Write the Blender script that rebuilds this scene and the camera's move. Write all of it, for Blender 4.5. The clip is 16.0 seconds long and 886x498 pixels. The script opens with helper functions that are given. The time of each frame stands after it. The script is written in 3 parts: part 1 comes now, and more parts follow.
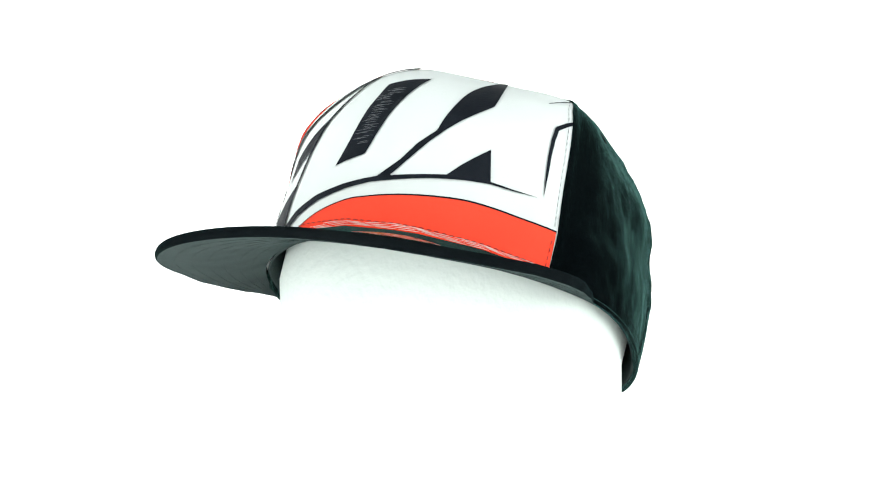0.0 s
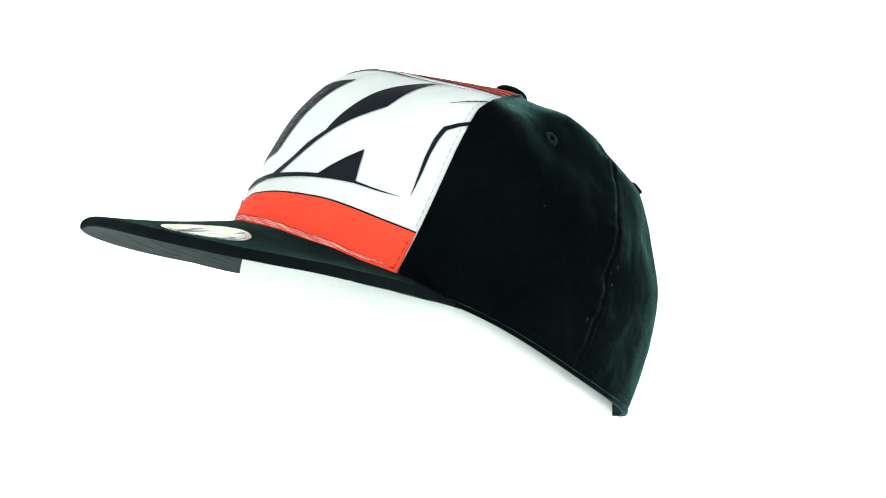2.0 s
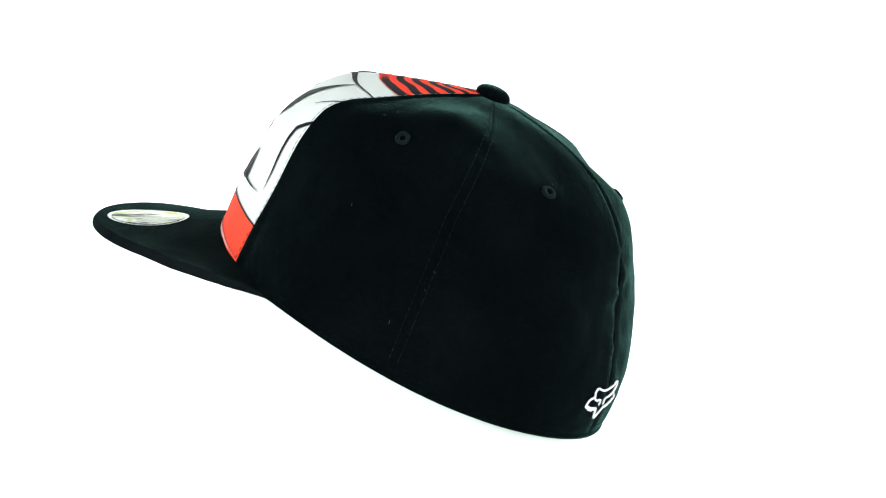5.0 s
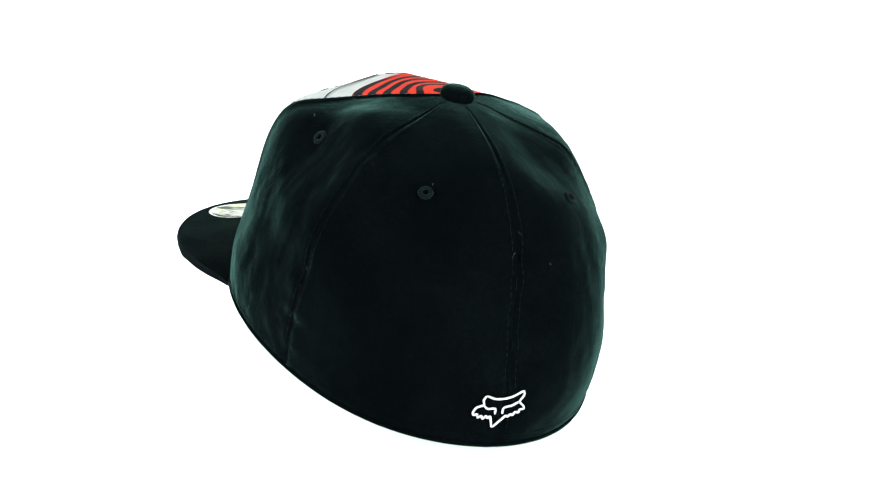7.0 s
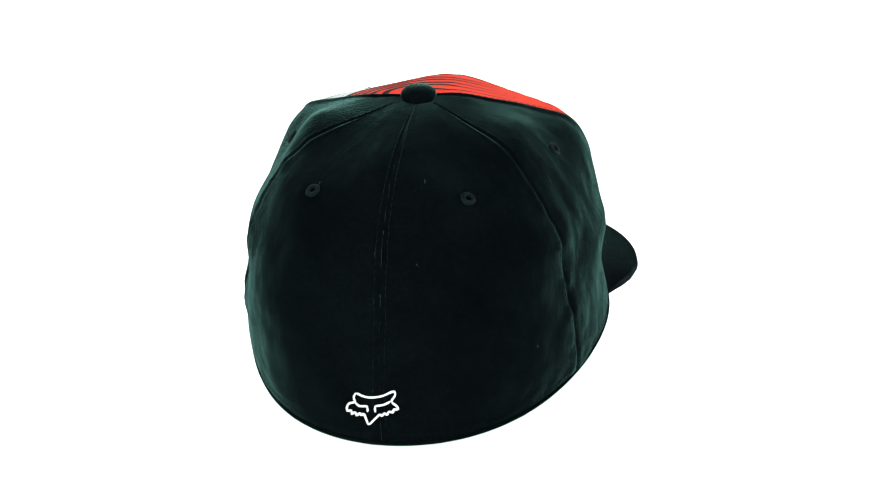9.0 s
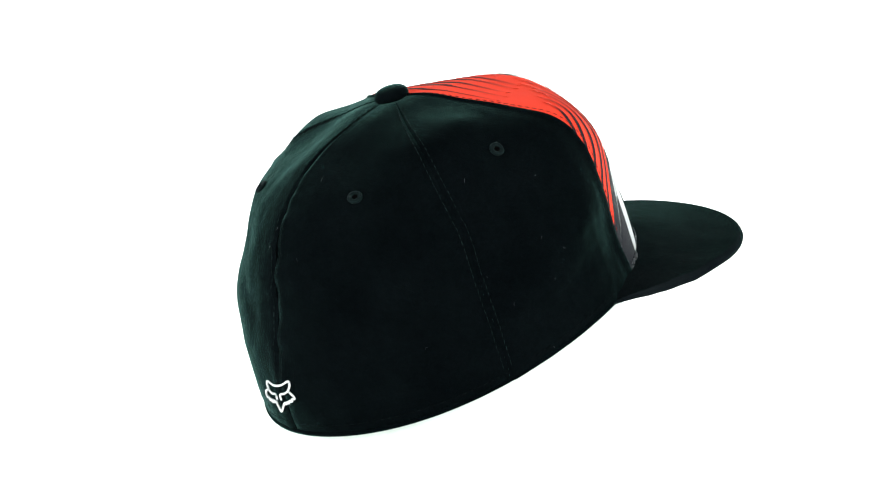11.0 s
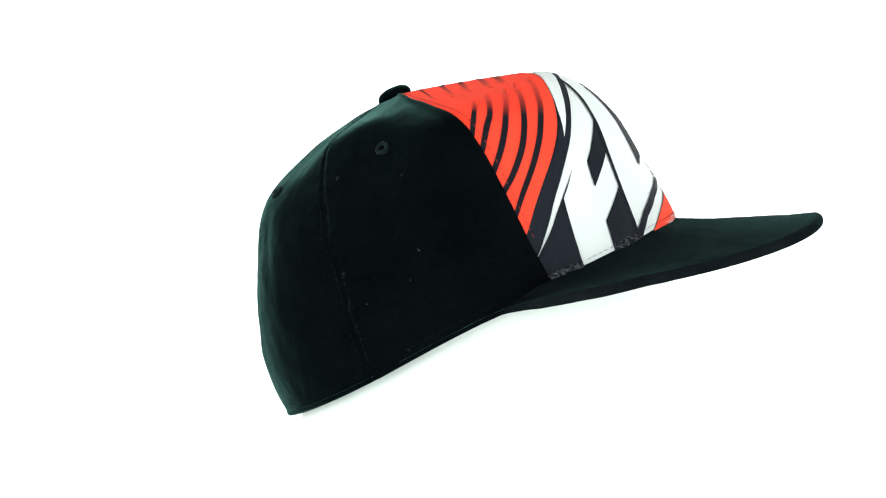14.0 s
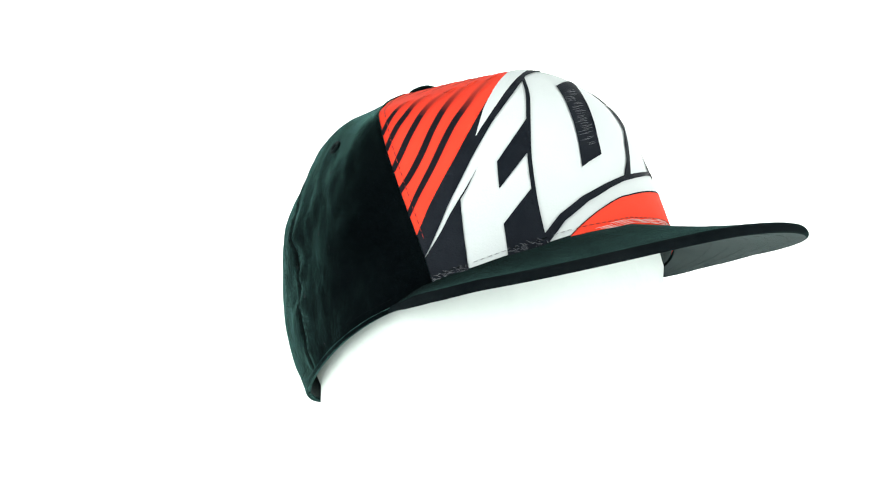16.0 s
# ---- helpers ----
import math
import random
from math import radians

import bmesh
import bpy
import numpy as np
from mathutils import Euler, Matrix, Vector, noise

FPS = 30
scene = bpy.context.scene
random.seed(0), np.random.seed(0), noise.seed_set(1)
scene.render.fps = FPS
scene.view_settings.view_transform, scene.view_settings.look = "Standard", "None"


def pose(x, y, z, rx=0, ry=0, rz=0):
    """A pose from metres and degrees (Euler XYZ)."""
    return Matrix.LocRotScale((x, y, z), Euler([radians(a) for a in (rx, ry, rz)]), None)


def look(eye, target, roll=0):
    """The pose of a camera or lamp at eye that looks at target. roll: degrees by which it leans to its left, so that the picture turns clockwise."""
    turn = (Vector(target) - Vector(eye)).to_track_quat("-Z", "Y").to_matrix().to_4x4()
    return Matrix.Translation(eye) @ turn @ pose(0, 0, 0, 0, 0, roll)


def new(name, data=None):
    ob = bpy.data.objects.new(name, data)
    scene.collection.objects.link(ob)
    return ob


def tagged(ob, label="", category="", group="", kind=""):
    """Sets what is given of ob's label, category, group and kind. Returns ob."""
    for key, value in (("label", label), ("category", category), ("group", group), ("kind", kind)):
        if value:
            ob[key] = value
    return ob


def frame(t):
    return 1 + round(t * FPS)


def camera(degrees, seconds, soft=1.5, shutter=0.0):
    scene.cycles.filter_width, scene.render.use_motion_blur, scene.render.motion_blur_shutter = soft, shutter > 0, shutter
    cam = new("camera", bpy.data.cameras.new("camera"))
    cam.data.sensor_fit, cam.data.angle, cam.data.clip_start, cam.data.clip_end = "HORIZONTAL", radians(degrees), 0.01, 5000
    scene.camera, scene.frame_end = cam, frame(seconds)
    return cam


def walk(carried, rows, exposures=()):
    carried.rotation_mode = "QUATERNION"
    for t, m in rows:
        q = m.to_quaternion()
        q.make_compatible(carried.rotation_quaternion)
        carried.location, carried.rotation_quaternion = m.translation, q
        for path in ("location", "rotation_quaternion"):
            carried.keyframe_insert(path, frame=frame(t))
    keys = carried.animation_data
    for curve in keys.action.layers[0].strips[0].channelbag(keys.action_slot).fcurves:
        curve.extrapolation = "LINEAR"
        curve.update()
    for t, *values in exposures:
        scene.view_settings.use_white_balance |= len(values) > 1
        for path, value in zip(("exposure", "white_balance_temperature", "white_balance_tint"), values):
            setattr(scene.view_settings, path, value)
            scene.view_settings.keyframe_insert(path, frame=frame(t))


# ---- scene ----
K = 0.96          # metres per fitted unit: the crown is about 0.18 m wide
EYE_Z = 0.40      # height of the lens over the studio floor

cam = camera(25.42, 16.0, soft=1.1)
YAW, PITCH = radians(-0.1477), radians(3.618)
EYE = Vector((0.0, -K, EYE_Z))
AIM = EYE + Vector((math.sin(YAW) * math.cos(PITCH), math.cos(YAW) * math.cos(PITCH), -math.sin(PITCH)))
walk(cam, [(0.0, look(EYE, AIM, 0.2875)), (16.0, look(EYE, AIM, 0.2875))])

# the turntable's angle in degrees, by seconds
TURN = [(0.0, 0.0), (1.0, -17.8), (2.0, -35.75), (3.0, -53.55), (4.0, -71.5), (5.2, -92.9), (6.5, -116.15), (7.5, -133.95),
        (8.5, -151.85), (9.2, -164.55), (10.3, -184.6), (11.5, -206.65), (12.5, -224.6), (13.5, -242.55), (14.5, -260.35), (15.2, -272.85),
        (16.0, -287.2)]

# ------------------------------------------------------------------ light
world = bpy.data.worlds.new("studio_air")
scene.world = world
world.use_nodes = True
world.node_tree.nodes["Background"].inputs[0].default_value = (0.9, 1.0, 0.98, 1)
world.node_tree.nodes["Background"].inputs[1].default_value = 0.3
scene.view_settings.exposure = 0.0


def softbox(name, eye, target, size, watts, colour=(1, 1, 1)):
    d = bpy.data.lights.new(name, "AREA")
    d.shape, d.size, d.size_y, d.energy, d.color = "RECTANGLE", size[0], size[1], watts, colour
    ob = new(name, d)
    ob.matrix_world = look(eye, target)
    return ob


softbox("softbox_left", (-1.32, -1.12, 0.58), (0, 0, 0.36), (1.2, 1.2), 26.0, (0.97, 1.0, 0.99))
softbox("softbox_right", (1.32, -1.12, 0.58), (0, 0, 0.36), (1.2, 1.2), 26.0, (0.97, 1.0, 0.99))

# -------------------------------------------------------------- materials


def mat(name, base, rough=0.6, metal=0.0):
    m = bpy.data.materials.new(name)
    m.use_nodes = True
    b = m.node_tree.nodes["Principled BSDF"]
    b.inputs["Base Color"].default_value = (*base, 1)
    b.inputs["Roughness"].default_value = rough
    b.inputs["Metallic"].default_value = metal
    return m, m.node_tree.nodes, m.node_tree.links, b


def textured(name, low, high, rough, scale, bump, fine, sheen=0.0, sheen_rough=0.4, tint=(1, 1, 1), spec=0.3, weave=0.0, crease=0.0):
    """Cloth: blotches at a few centimetres, grain under a millimetre, and a diagonal weave."""
    m, n, l, b = mat(name, low, rough)
    co = n.new("ShaderNodeTexCoord")
    big = n.new("ShaderNodeTexNoise")
    big.inputs["Scale"].default_value, big.inputs["Detail"].default_value, big.inputs["Roughness"].default_value = scale, 9, 0.62
    l.new(co.outputs["Object"], big.inputs["Vector"])
    ramp = n.new("ShaderNodeValToRGB")
    ramp.color_ramp.elements[0].position, ramp.color_ramp.elements[1].position = 0.35, 0.7
    ramp.color_ramp.elements[0].color, ramp.color_ramp.elements[1].color = (*low, 1), (*high, 1)
    l.new(big.outputs["Fac"], ramp.inputs["Fac"])
    l.new(ramp.outputs["Color"], b.inputs["Base Color"])
    small = n.new("ShaderNodeTexNoise")
    small.inputs["Scale"].default_value, small.inputs["Detail"].default_value = fine, 4
    l.new(co.outputs["Object"], small.inputs["Vector"])
    height = small.outputs["Fac"]
    if weave:
        wave = n.new("ShaderNodeTexWave")
        wave.bands_direction = "DIAGONAL"
        wave.inputs["Scale"].default_value, wave.inputs["Distortion"].default_value = weave, 1.5
        l.new(co.outputs["Object"], wave.inputs["Vector"])
        add = n.new("ShaderNodeMath")
        add.operation = "ADD"
        l.new(wave.outputs["Fac"], add.inputs[0])
        l.new(small.outputs["Fac"], add.inputs[1])
        height = add.outputs[0]
    bm_ = n.new("ShaderNodeBump")
    bm_.inputs["Strength"].default_value, bm_.inputs["Distance"].default_value = bump, 0.0006
    l.new(height, bm_.inputs["Height"])
    l.new(bm_.outputs["Normal"], b.inputs["Normal"])
    if crease:
        fold = n.new("ShaderNodeTexNoise")
        fold.inputs["Scale"].default_value, fold.inputs["Detail"].default_value, fold.inputs["Distortion"].default_value = 55, 5, 0.8
        l.new(co.outputs["Object"], fold.inputs["Vector"])
        soft_bump = n.new("ShaderNodeBump")
        soft_bump.inputs["Strength"].default_value, soft_bump.inputs["Distance"].default_value = crease, 0.004
        l.new(fold.outputs["Fac"], soft_bump.inputs["Height"])
        l.new(soft_bump.outputs["Normal"], bm_.inputs["Normal"])
        nap = n.new("ShaderNodeTexNoise")
        nap.inputs["Scale"].default_value, nap.inputs["Detail"].default_value = 800, 6
        l.new(co.outputs["Object"], nap.inputs["Vector"])
        fleck = n.new("ShaderNodeMapRange")
        fleck.inputs["From Min"].default_value, fleck.inputs["From Max"].default_value = 0.3, 0.7
        fleck.inputs["To Min"].default_value, fleck.inputs["To Max"].default_value = 0.7, 1.35
        l.new(nap.outputs["Fac"], fleck.inputs["Value"])
        dyed = n.new("ShaderNodeVectorMath")
        dyed.operation = "SCALE"
        l.new(ramp.outputs["Color"], dyed.inputs[0])
        l.new(fleck.outputs["Result"], dyed.inputs["Scale"])
        l.new(dyed.outputs["Vector"], b.inputs["Base Color"])
        worn = n.new("ShaderNodeMapRange")
        worn.inputs["From Min"].default_value, worn.inputs["From Max"].default_value = 0.3, 0.7
        worn.inputs["To Min"].default_value, worn.inputs["To Max"].default_value = sheen * 0.72, sheen * 1.28
        l.new(nap.outputs["Fac"], worn.inputs["Value"])
        # handling leaves patches of raised and flattened nap, drawn out along the weave
        grain = n.new("ShaderNodeMapping")
        grain.inputs["Scale"].default_value = (1.0, 1.0, 0.45)
        l.new(co.outputs["Object"], grain.inputs["Vector"])
        patch = n.new("ShaderNodeTexNoise")
        patch.inputs["Scale"].default_value, patch.inputs["Detail"].default_value, patch.inputs["Roughness"].default_value = 60, 9, 0.68
        l.new(grain.outputs["Vector"], patch.inputs["Vector"])
        rubbed = n.new("ShaderNodeMapRange")
        rubbed.inputs["From Min"].default_value, rubbed.inputs["From Max"].default_value = 0.34, 0.68
        rubbed.inputs["To Min"].default_value, rubbed.inputs["To Max"].default_value = 0.78, 1.25
        l.new(patch.outputs["Fac"], rubbed.inputs["Value"])
        both = n.new("ShaderNodeMath")
        both.operation = "MULTIPLY"
        l.new(worn.outputs["Result"], both.inputs[0])
        l.new(rubbed.outputs["Result"], both.inputs[1])
        l.new(both.outputs[0], b.inputs["Sheen Weight"])
    b.inputs["Specular IOR Level"].default_value = spec
    b.inputs["Specular Tint"].default_value = (*tint, 1)
    if sheen:
        b.inputs["Sheen Weight"].default_value = sheen
        b.inputs["Sheen Roughness"].default_value = sheen_rough
        b.inputs["Sheen Tint"].default_value = (*tint, 1)
    return m


TEAL = (0.44, 1.0, 0.90)
BLACK = textured("black_twill", (0.0010, 0.0016, 0.0020), (0.0020, 0.0032, 0.0038), 0.75, 22, 0.5, 1400, 0.37, 0.27, TEAL, 0.0, 0.0, 0.06)
BRIM = textured("black_brim_cloth", (0.0022, 0.0034, 0.0040), (0.0046, 0.0064, 0.0070), 0.75, 35, 0.35, 1400, 0.065, 0.25, TEAL, 0.0, 0.0, 0.03)
# the brim's cloth once more, made lighter for the light its edge catches
EDGE = textured("brim_cloth_lit_edge", (0.0032, 0.0048, 0.0058), (0.0062, 0.0084, 0.0094), 0.5, 60, 0.4, 1200, 0.05, 0.25, TEAL, 0.0)
UNDER = textured("charcoal_brim_lining", (0.016, 0.023, 0.024), (0.028, 0.037, 0.037), 0.7, 60, 0.5, 900, 0.03, 0.3, TEAL, 0.1)
WHITE = textured("white_printed_cloth", (0.565, 0.60, 0.595), (0.615, 0.65, 0.645), 0.55, 14, 0.15, 1100, 0, 0.4, TEAL, 0.2)
INK = textured("navy_black_ink", (0.0035, 0.005, 0.008), (0.008, 0.010, 0.014), 0.6, 40, 0.3, 1100, 0.02, 0.25, (0.8, 0.9, 1), 0.10)
RED = textured("orange_red_ink", (0.78, 0.046, 0.022), (0.84, 0.055, 0.027), 0.75, 20, 0.15, 1100, 0, 0.4, (1, 1, 1), 0.08)
ORANGE = textured("bright_orange_ink", (0.80, 0.056, 0.027), (0.86, 0.066, 0.033), 0.75, 20, 0.15, 1100, 0, 0.4, (1, 1, 1), 0.08)
THREAD = textured("dark_thread", (0.0012, 0.0018, 0.0022), (0.0032, 0.004, 0.0045), 0.8, 60, 0.2, 1500, 0.02, 0.2, TEAL, 0.02)
SEAM_THREAD = textured("blue_black_thread", (0.0007, 0.0012, 0.0016), (0.0025, 0.0036, 0.0043), 0.7, 220, 0.4, 1500, 0.06, 0.3, TEAL, 0.1)
THREAD_RED = textured("dark_red_thread", (0.22, 0.016, 0.012), (0.3, 0.02, 0.014), 0.7, 60, 0.2, 1500)
THREAD_PINK = textured("pale_red_thread", (0.70, 0.42, 0.38), (0.82, 0.68, 0.64), 0.7, 60, 0.2, 1500)
THREAD_GREY = textured("grey_thread", (0.3, 0.32, 0.33), (0.42, 0.44, 0.44), 0.7, 60, 0.2, 1500)
SCRATCH = textured("worn_grey_ink", (0.09, 0.10, 0.11), (0.16, 0.17, 0.18), 0.6, 200, 0.1, 1500)
EYELET = textured("black_eyelet_thread", (0.0022, 0.0034, 0.0044), (0.0042, 0.0060, 0.007), 0.7, 90, 0.5, 1500, 0.05, 0.3, TEAL, 0.1)
EMBROIDERY = textured("white_embroidery", (0.75, 0.77, 0.77), (0.85, 0.86, 0.86), 0.6, 300, 0.6, 1800)
FOAM = textured("white_foam", (0.65, 0.715, 0.675), (0.71, 0.765, 0.73), 0.8, 25, 0.8, 260, 0, 0.4, TEAL, 0.25)
PAINT = textured("white_wall_paint", (0.74, 0.76, 0.75), (0.8, 0.81, 0.8), 0.8, 3, 0.1, 120)


def foil_material():
    m, n, l, b = mat("holographic_foil", (0.8, 0.8, 0.78), 0.4, 0.0)
    b.inputs["Specular IOR Level"].default_value = 0.12
    co = n.new("ShaderNodeTexCoord")
    noi = n.new("ShaderNodeTexNoise")
    noi.inputs["Scale"].default_value, noi.inputs["Detail"].default_value, noi.inputs["Distortion"].default_value = 150, 4, 0.6
    drawn = n.new("ShaderNodeMapping")
    drawn.inputs["Rotation"].default_value = (0, 0, 0.55)
    drawn.inputs["Scale"].default_value = (1.0, 0.30, 1.0)
    l.new(co.outputs["Object"], drawn.inputs["Vector"])
    l.new(drawn.outputs["Vector"], noi.inputs["Vector"])
    r = n.new("ShaderNodeValToRGB")
    for k, (p, c) in enumerate(((0.0, (0.05, 0.06, 0.06)), (0.36, (0.12, 0.14, 0.12)), (0.42, (0.42, 0.45, 0.40)), (0.50, (0.62, 0.65, 0.62)), (0.56, (0.42, 0.46, 0.16)), (0.62, (0.66, 0.69, 0.67)))):
        e = r.color_ramp.elements[k] if k < 2 else r.color_ramp.elements.new(p)
        e.position, e.color = p, (*c, 1)
    l.new(noi.outputs["Fac"], r.inputs["Fac"])
    mirror(m, r.outputs["Color"])
    return m


def mirror(m, colour):
    """Printed metal foil: a slightly soft mirror in the given colour."""
    n, l = m.node_tree.nodes, m.node_tree.links
    g = n.new("ShaderNodeBsdfGlossy")
    g.inputs["Roughness"].default_value = 0.24
    l.new(colour, g.inputs["Color"])
    l.new(g.outputs["BSDF"], n["Material Output"].inputs["Surface"])


def spray_material():
    """The two inks of the stripes, mixed by how densely the dark one was sprayed."""
    m = textured("sprayed_ink", (0.78, 0.046, 0.022), (0.84, 0.055, 0.027), 0.75, 20, 0.15, 1100, 0, 0.4, (1, 1, 1), 0.08)
    n, l = m.node_tree.nodes, m.node_tree.links
    at = n.new("ShaderNodeAttribute")
    at.attribute_name = "ink"
    mix = n.new("ShaderNodeMix")
    mix.data_type = "RGBA"
    mix.inputs["B"].default_value = (0.005, 0.0065, 0.010, 1)
    l.new(at.outputs["Fac"], mix.inputs["Factor"])
    l.new(n["Color Ramp"].outputs["Color"], mix.inputs["A"])
    l.new(mix.outputs["Result"], n["Principled BSDF"].inputs["Base Color"])
    return m


SPRAY = spray_material()
FOIL = foil_material()
SILVER = textured("silver_foil_border", (0.56, 0.60, 0.59), (0.74, 0.77, 0.76), 0.18, 60, 0.05, 500)
mirror(SILVER, SILVER.node_tree.nodes["Color Ramp"].outputs["Color"])


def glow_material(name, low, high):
    """White sweep paper with an added glow in place of light falling on it."""
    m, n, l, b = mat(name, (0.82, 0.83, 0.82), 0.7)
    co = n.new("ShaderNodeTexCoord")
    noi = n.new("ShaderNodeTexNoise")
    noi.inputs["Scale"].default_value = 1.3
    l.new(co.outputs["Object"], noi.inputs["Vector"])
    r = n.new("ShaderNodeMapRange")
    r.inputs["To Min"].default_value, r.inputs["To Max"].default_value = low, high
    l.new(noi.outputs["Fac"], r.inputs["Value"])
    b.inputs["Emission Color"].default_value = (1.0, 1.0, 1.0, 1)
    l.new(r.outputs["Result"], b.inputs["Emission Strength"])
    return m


# emission stands in for strong light on the paper, up to pure white
GLOW = glow_material("glowing_white_sweep", 0.98, 1.06)
# the floor's weaker glow is added fill for the head and brim underside
FLOOR_GLOW = glow_material("glowing_white_floor", 0.32, 0.4)

# ----------------------------------------------------------------- studio


def mesh_from(name, verts, faces, material, smooth=True):
    me = bpy.data.meshes.new(name)
    me.from_pydata([tuple(map(float, p)) for p in verts], [], faces)
    me.materials.append(material)
    if smooth:
        me.polygons.foreach_set("use_smooth", [True] * len(me.polygons))
    me.validate()
    me.update()
    return me


def part(name, bm, material, parent, label=""):
    """Links a bmesh, or a mesh that is ready, as one mesh object under a thing or a part."""
    if isinstance(bm, bpy.types.Mesh):
        me = bm
    else:
        me = bpy.data.meshes.new(name)
        bm.to_mesh(me)
        bm.free()
        me.materials.append(material)
        me.polygons.foreach_set("use_smooth", [True] * len(me.polygons))
    ob = new(name, me)
    ob.parent = parent
    if label:
        ob["label"] = label
    return ob


def slab(name, x0, x1, y0, y1, z0, z1, material):
    v = [(x, y, z) for x in (x0, x1) for y in (y0, y1) for z in (z0, z1)]
    f = [(0, 1, 3, 2), (4, 6, 7, 5), (0, 4, 5, 1), (2, 3, 7, 6), (0, 2, 6, 4), (1, 5, 7, 3)]
    return tagged(new(name, mesh_from(name, v, f, material, False)), kind="structure")


def build_studio():
    # floor, cove and back of the seamless sweep as one thick sheet
    prof = [(-2.6, 0.0), (0.95, 0.0), (1.2, 0.0)]
    prof += [(1.2 + 0.6 * math.sin(a), 0.6 - 0.6 * math.cos(a)) for a in [radians(7.5 * k) for k in range(1, 13)]]
    prof += [(1.8, 1.05)]
    v, f = [], []
    for (y, z) in prof:
        v += [(-2.4, y, z), (2.4, y, z)]
    for k in range(len(prof) - 1):
        f.append((2 * k, 2 * k + 1, 2 * k + 3, 2 * k + 2))
    base = len(v)
    for (y, z) in prof:
        o = 0.02 if z < 0.6 else 0.0
        v += [(-2.4, y + 0.02, z - o), (2.4, y + 0.02, z - o)]
    for k in range(len(prof) - 1):
        f.append((base + 2 * k, base + 2 * k + 2, base + 2 * k + 3, base + 2 * k + 1))
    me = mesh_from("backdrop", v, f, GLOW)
    me.materials.append(FLOOR_GLOW)
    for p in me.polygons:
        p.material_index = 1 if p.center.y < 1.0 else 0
    tagged(new("backdrop", me), "seamless white paper sweep, given a glow to reach pure white", "backdrop", kind="structure")
    # unseen glowing panels, added so that the black cloth's sides catch light
    for name, x in (("unseen_glow_panel_west", -1), ("unseen_glow_panel_east", 1)):
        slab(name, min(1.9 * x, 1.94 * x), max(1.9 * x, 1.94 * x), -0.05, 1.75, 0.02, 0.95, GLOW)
    slab("wall_west", -2.5, -2.41, -2.7, 1.9, -0.05, 2.9, PAINT)
    slab("wall_east", 2.41, 2.5, -2.7, 1.9, -0.05, 2.9, PAINT)
    slab("wall_north", -2.41, 2.41, 1.86, 1.95, -0.05, 2.9, PAINT)
    slab("wall_south", -2.41, 2.41, -2.7, -2.61, -0.05, 2.9, PAINT)
    slab("ceiling", -2.41, 2.41, -2.61, 1.86, 2.81, 2.9, PAINT)


build_studio()

# ------------------------------------------------------------ crown shape
# Radius of the crown about a centre on the button's axis, as cosine terms of the
# angle from the front, on eight levels from the rim up to the button.
TERMS = np.array([
    [0.10255, -0.00484, 0.01012, -0.00175, 0.00161, 0.00003],
    [0.10065, -0.00577, 0.01068, -0.00046, 0.00132, 0.00009],
    [0.09942, -0.00473, 0.01044, 0.00146, -0.00004, -0.00168],
    [0.10652, -0.00108, 0.00641, -0.00119, 0.00040, -0.00017],
    [0.10855, 0.00054, 0.00605, -0.00379, -0.00022, 0.00296],
    [0.10211, -0.00262, 0.00223, 0.00058, 0.00427, -0.00032],
    [0.10200, -0.00174, 0.00072, -0.00183, 0.00022, 0.00168],
    [0.10344, 0.00000, 0.00000, 0.00000, 0.00000, 0.00000]])
RIM = (-0.22127, -0.03794, -0.04177, -0.03520)
CENTRE = np.array([0.00435, -0.01752, -0.08056])


def cap_axes(yaw=-2.10854, tilt=0.42744, lean=-0.03587):
    f0, z = np.array([math.cos(yaw), math.sin(yaw), 0]), np.array([0, 0, 1.0])
    f = math.cos(tilt) * f0 + math.sin(tilt) * z
    u = -math.sin(tilt) * f0 + math.cos(tilt) * z
    r = math.cos(lean) * np.cross(f0, z) + math.sin(lean) * u
    return np.stack([r, f, np.cross(r, f)])


AXES = cap_axes()


def spline(ctrl, s):
    n = len(ctrl) - 1
    x = np.clip(s, 0, 1) * n
    i = np.minimum(x.astype(int), n - 1)
    f = (x - i)[:, None]
    g = np.concatenate([[2 * ctrl[0] - ctrl[1]], ctrl, [ctrl[-2]]])
    p0, p1, p2, p3 = (g[i + k] for k in range(4))
    return 0.5 * (2 * p1 + (p2 - p0) * f + (2 * p0 - 5 * p1 + 4 * p2 - p3) * f ** 2 + (3 * p1 - p0 - 3 * p2 + p3) * f ** 3)


def to_place(local):
    """From the cap's own axes (right, forward, up) in fitted units to metres about the turning axis."""
    return (CENTRE + np.asarray(local) @ AXES) * K + np.array([0, 0, EYE_Z])


def raw_radius(ph, s):
    co = spline(TERMS, s)
    return sum(co[:, m] * np.cos(m * ph) for m in range(6))


def ray_angle(ph, s):
    low = sum(RIM[m] * np.cos(m * ph) for m in range(4))
    return low + (np.pi / 2 - low) * s


def direction(ph, psi):
    return np.stack([np.cos(psi) * np.sin(ph), np.cos(psi) * np.cos(ph), np.sin(psi)], 1)


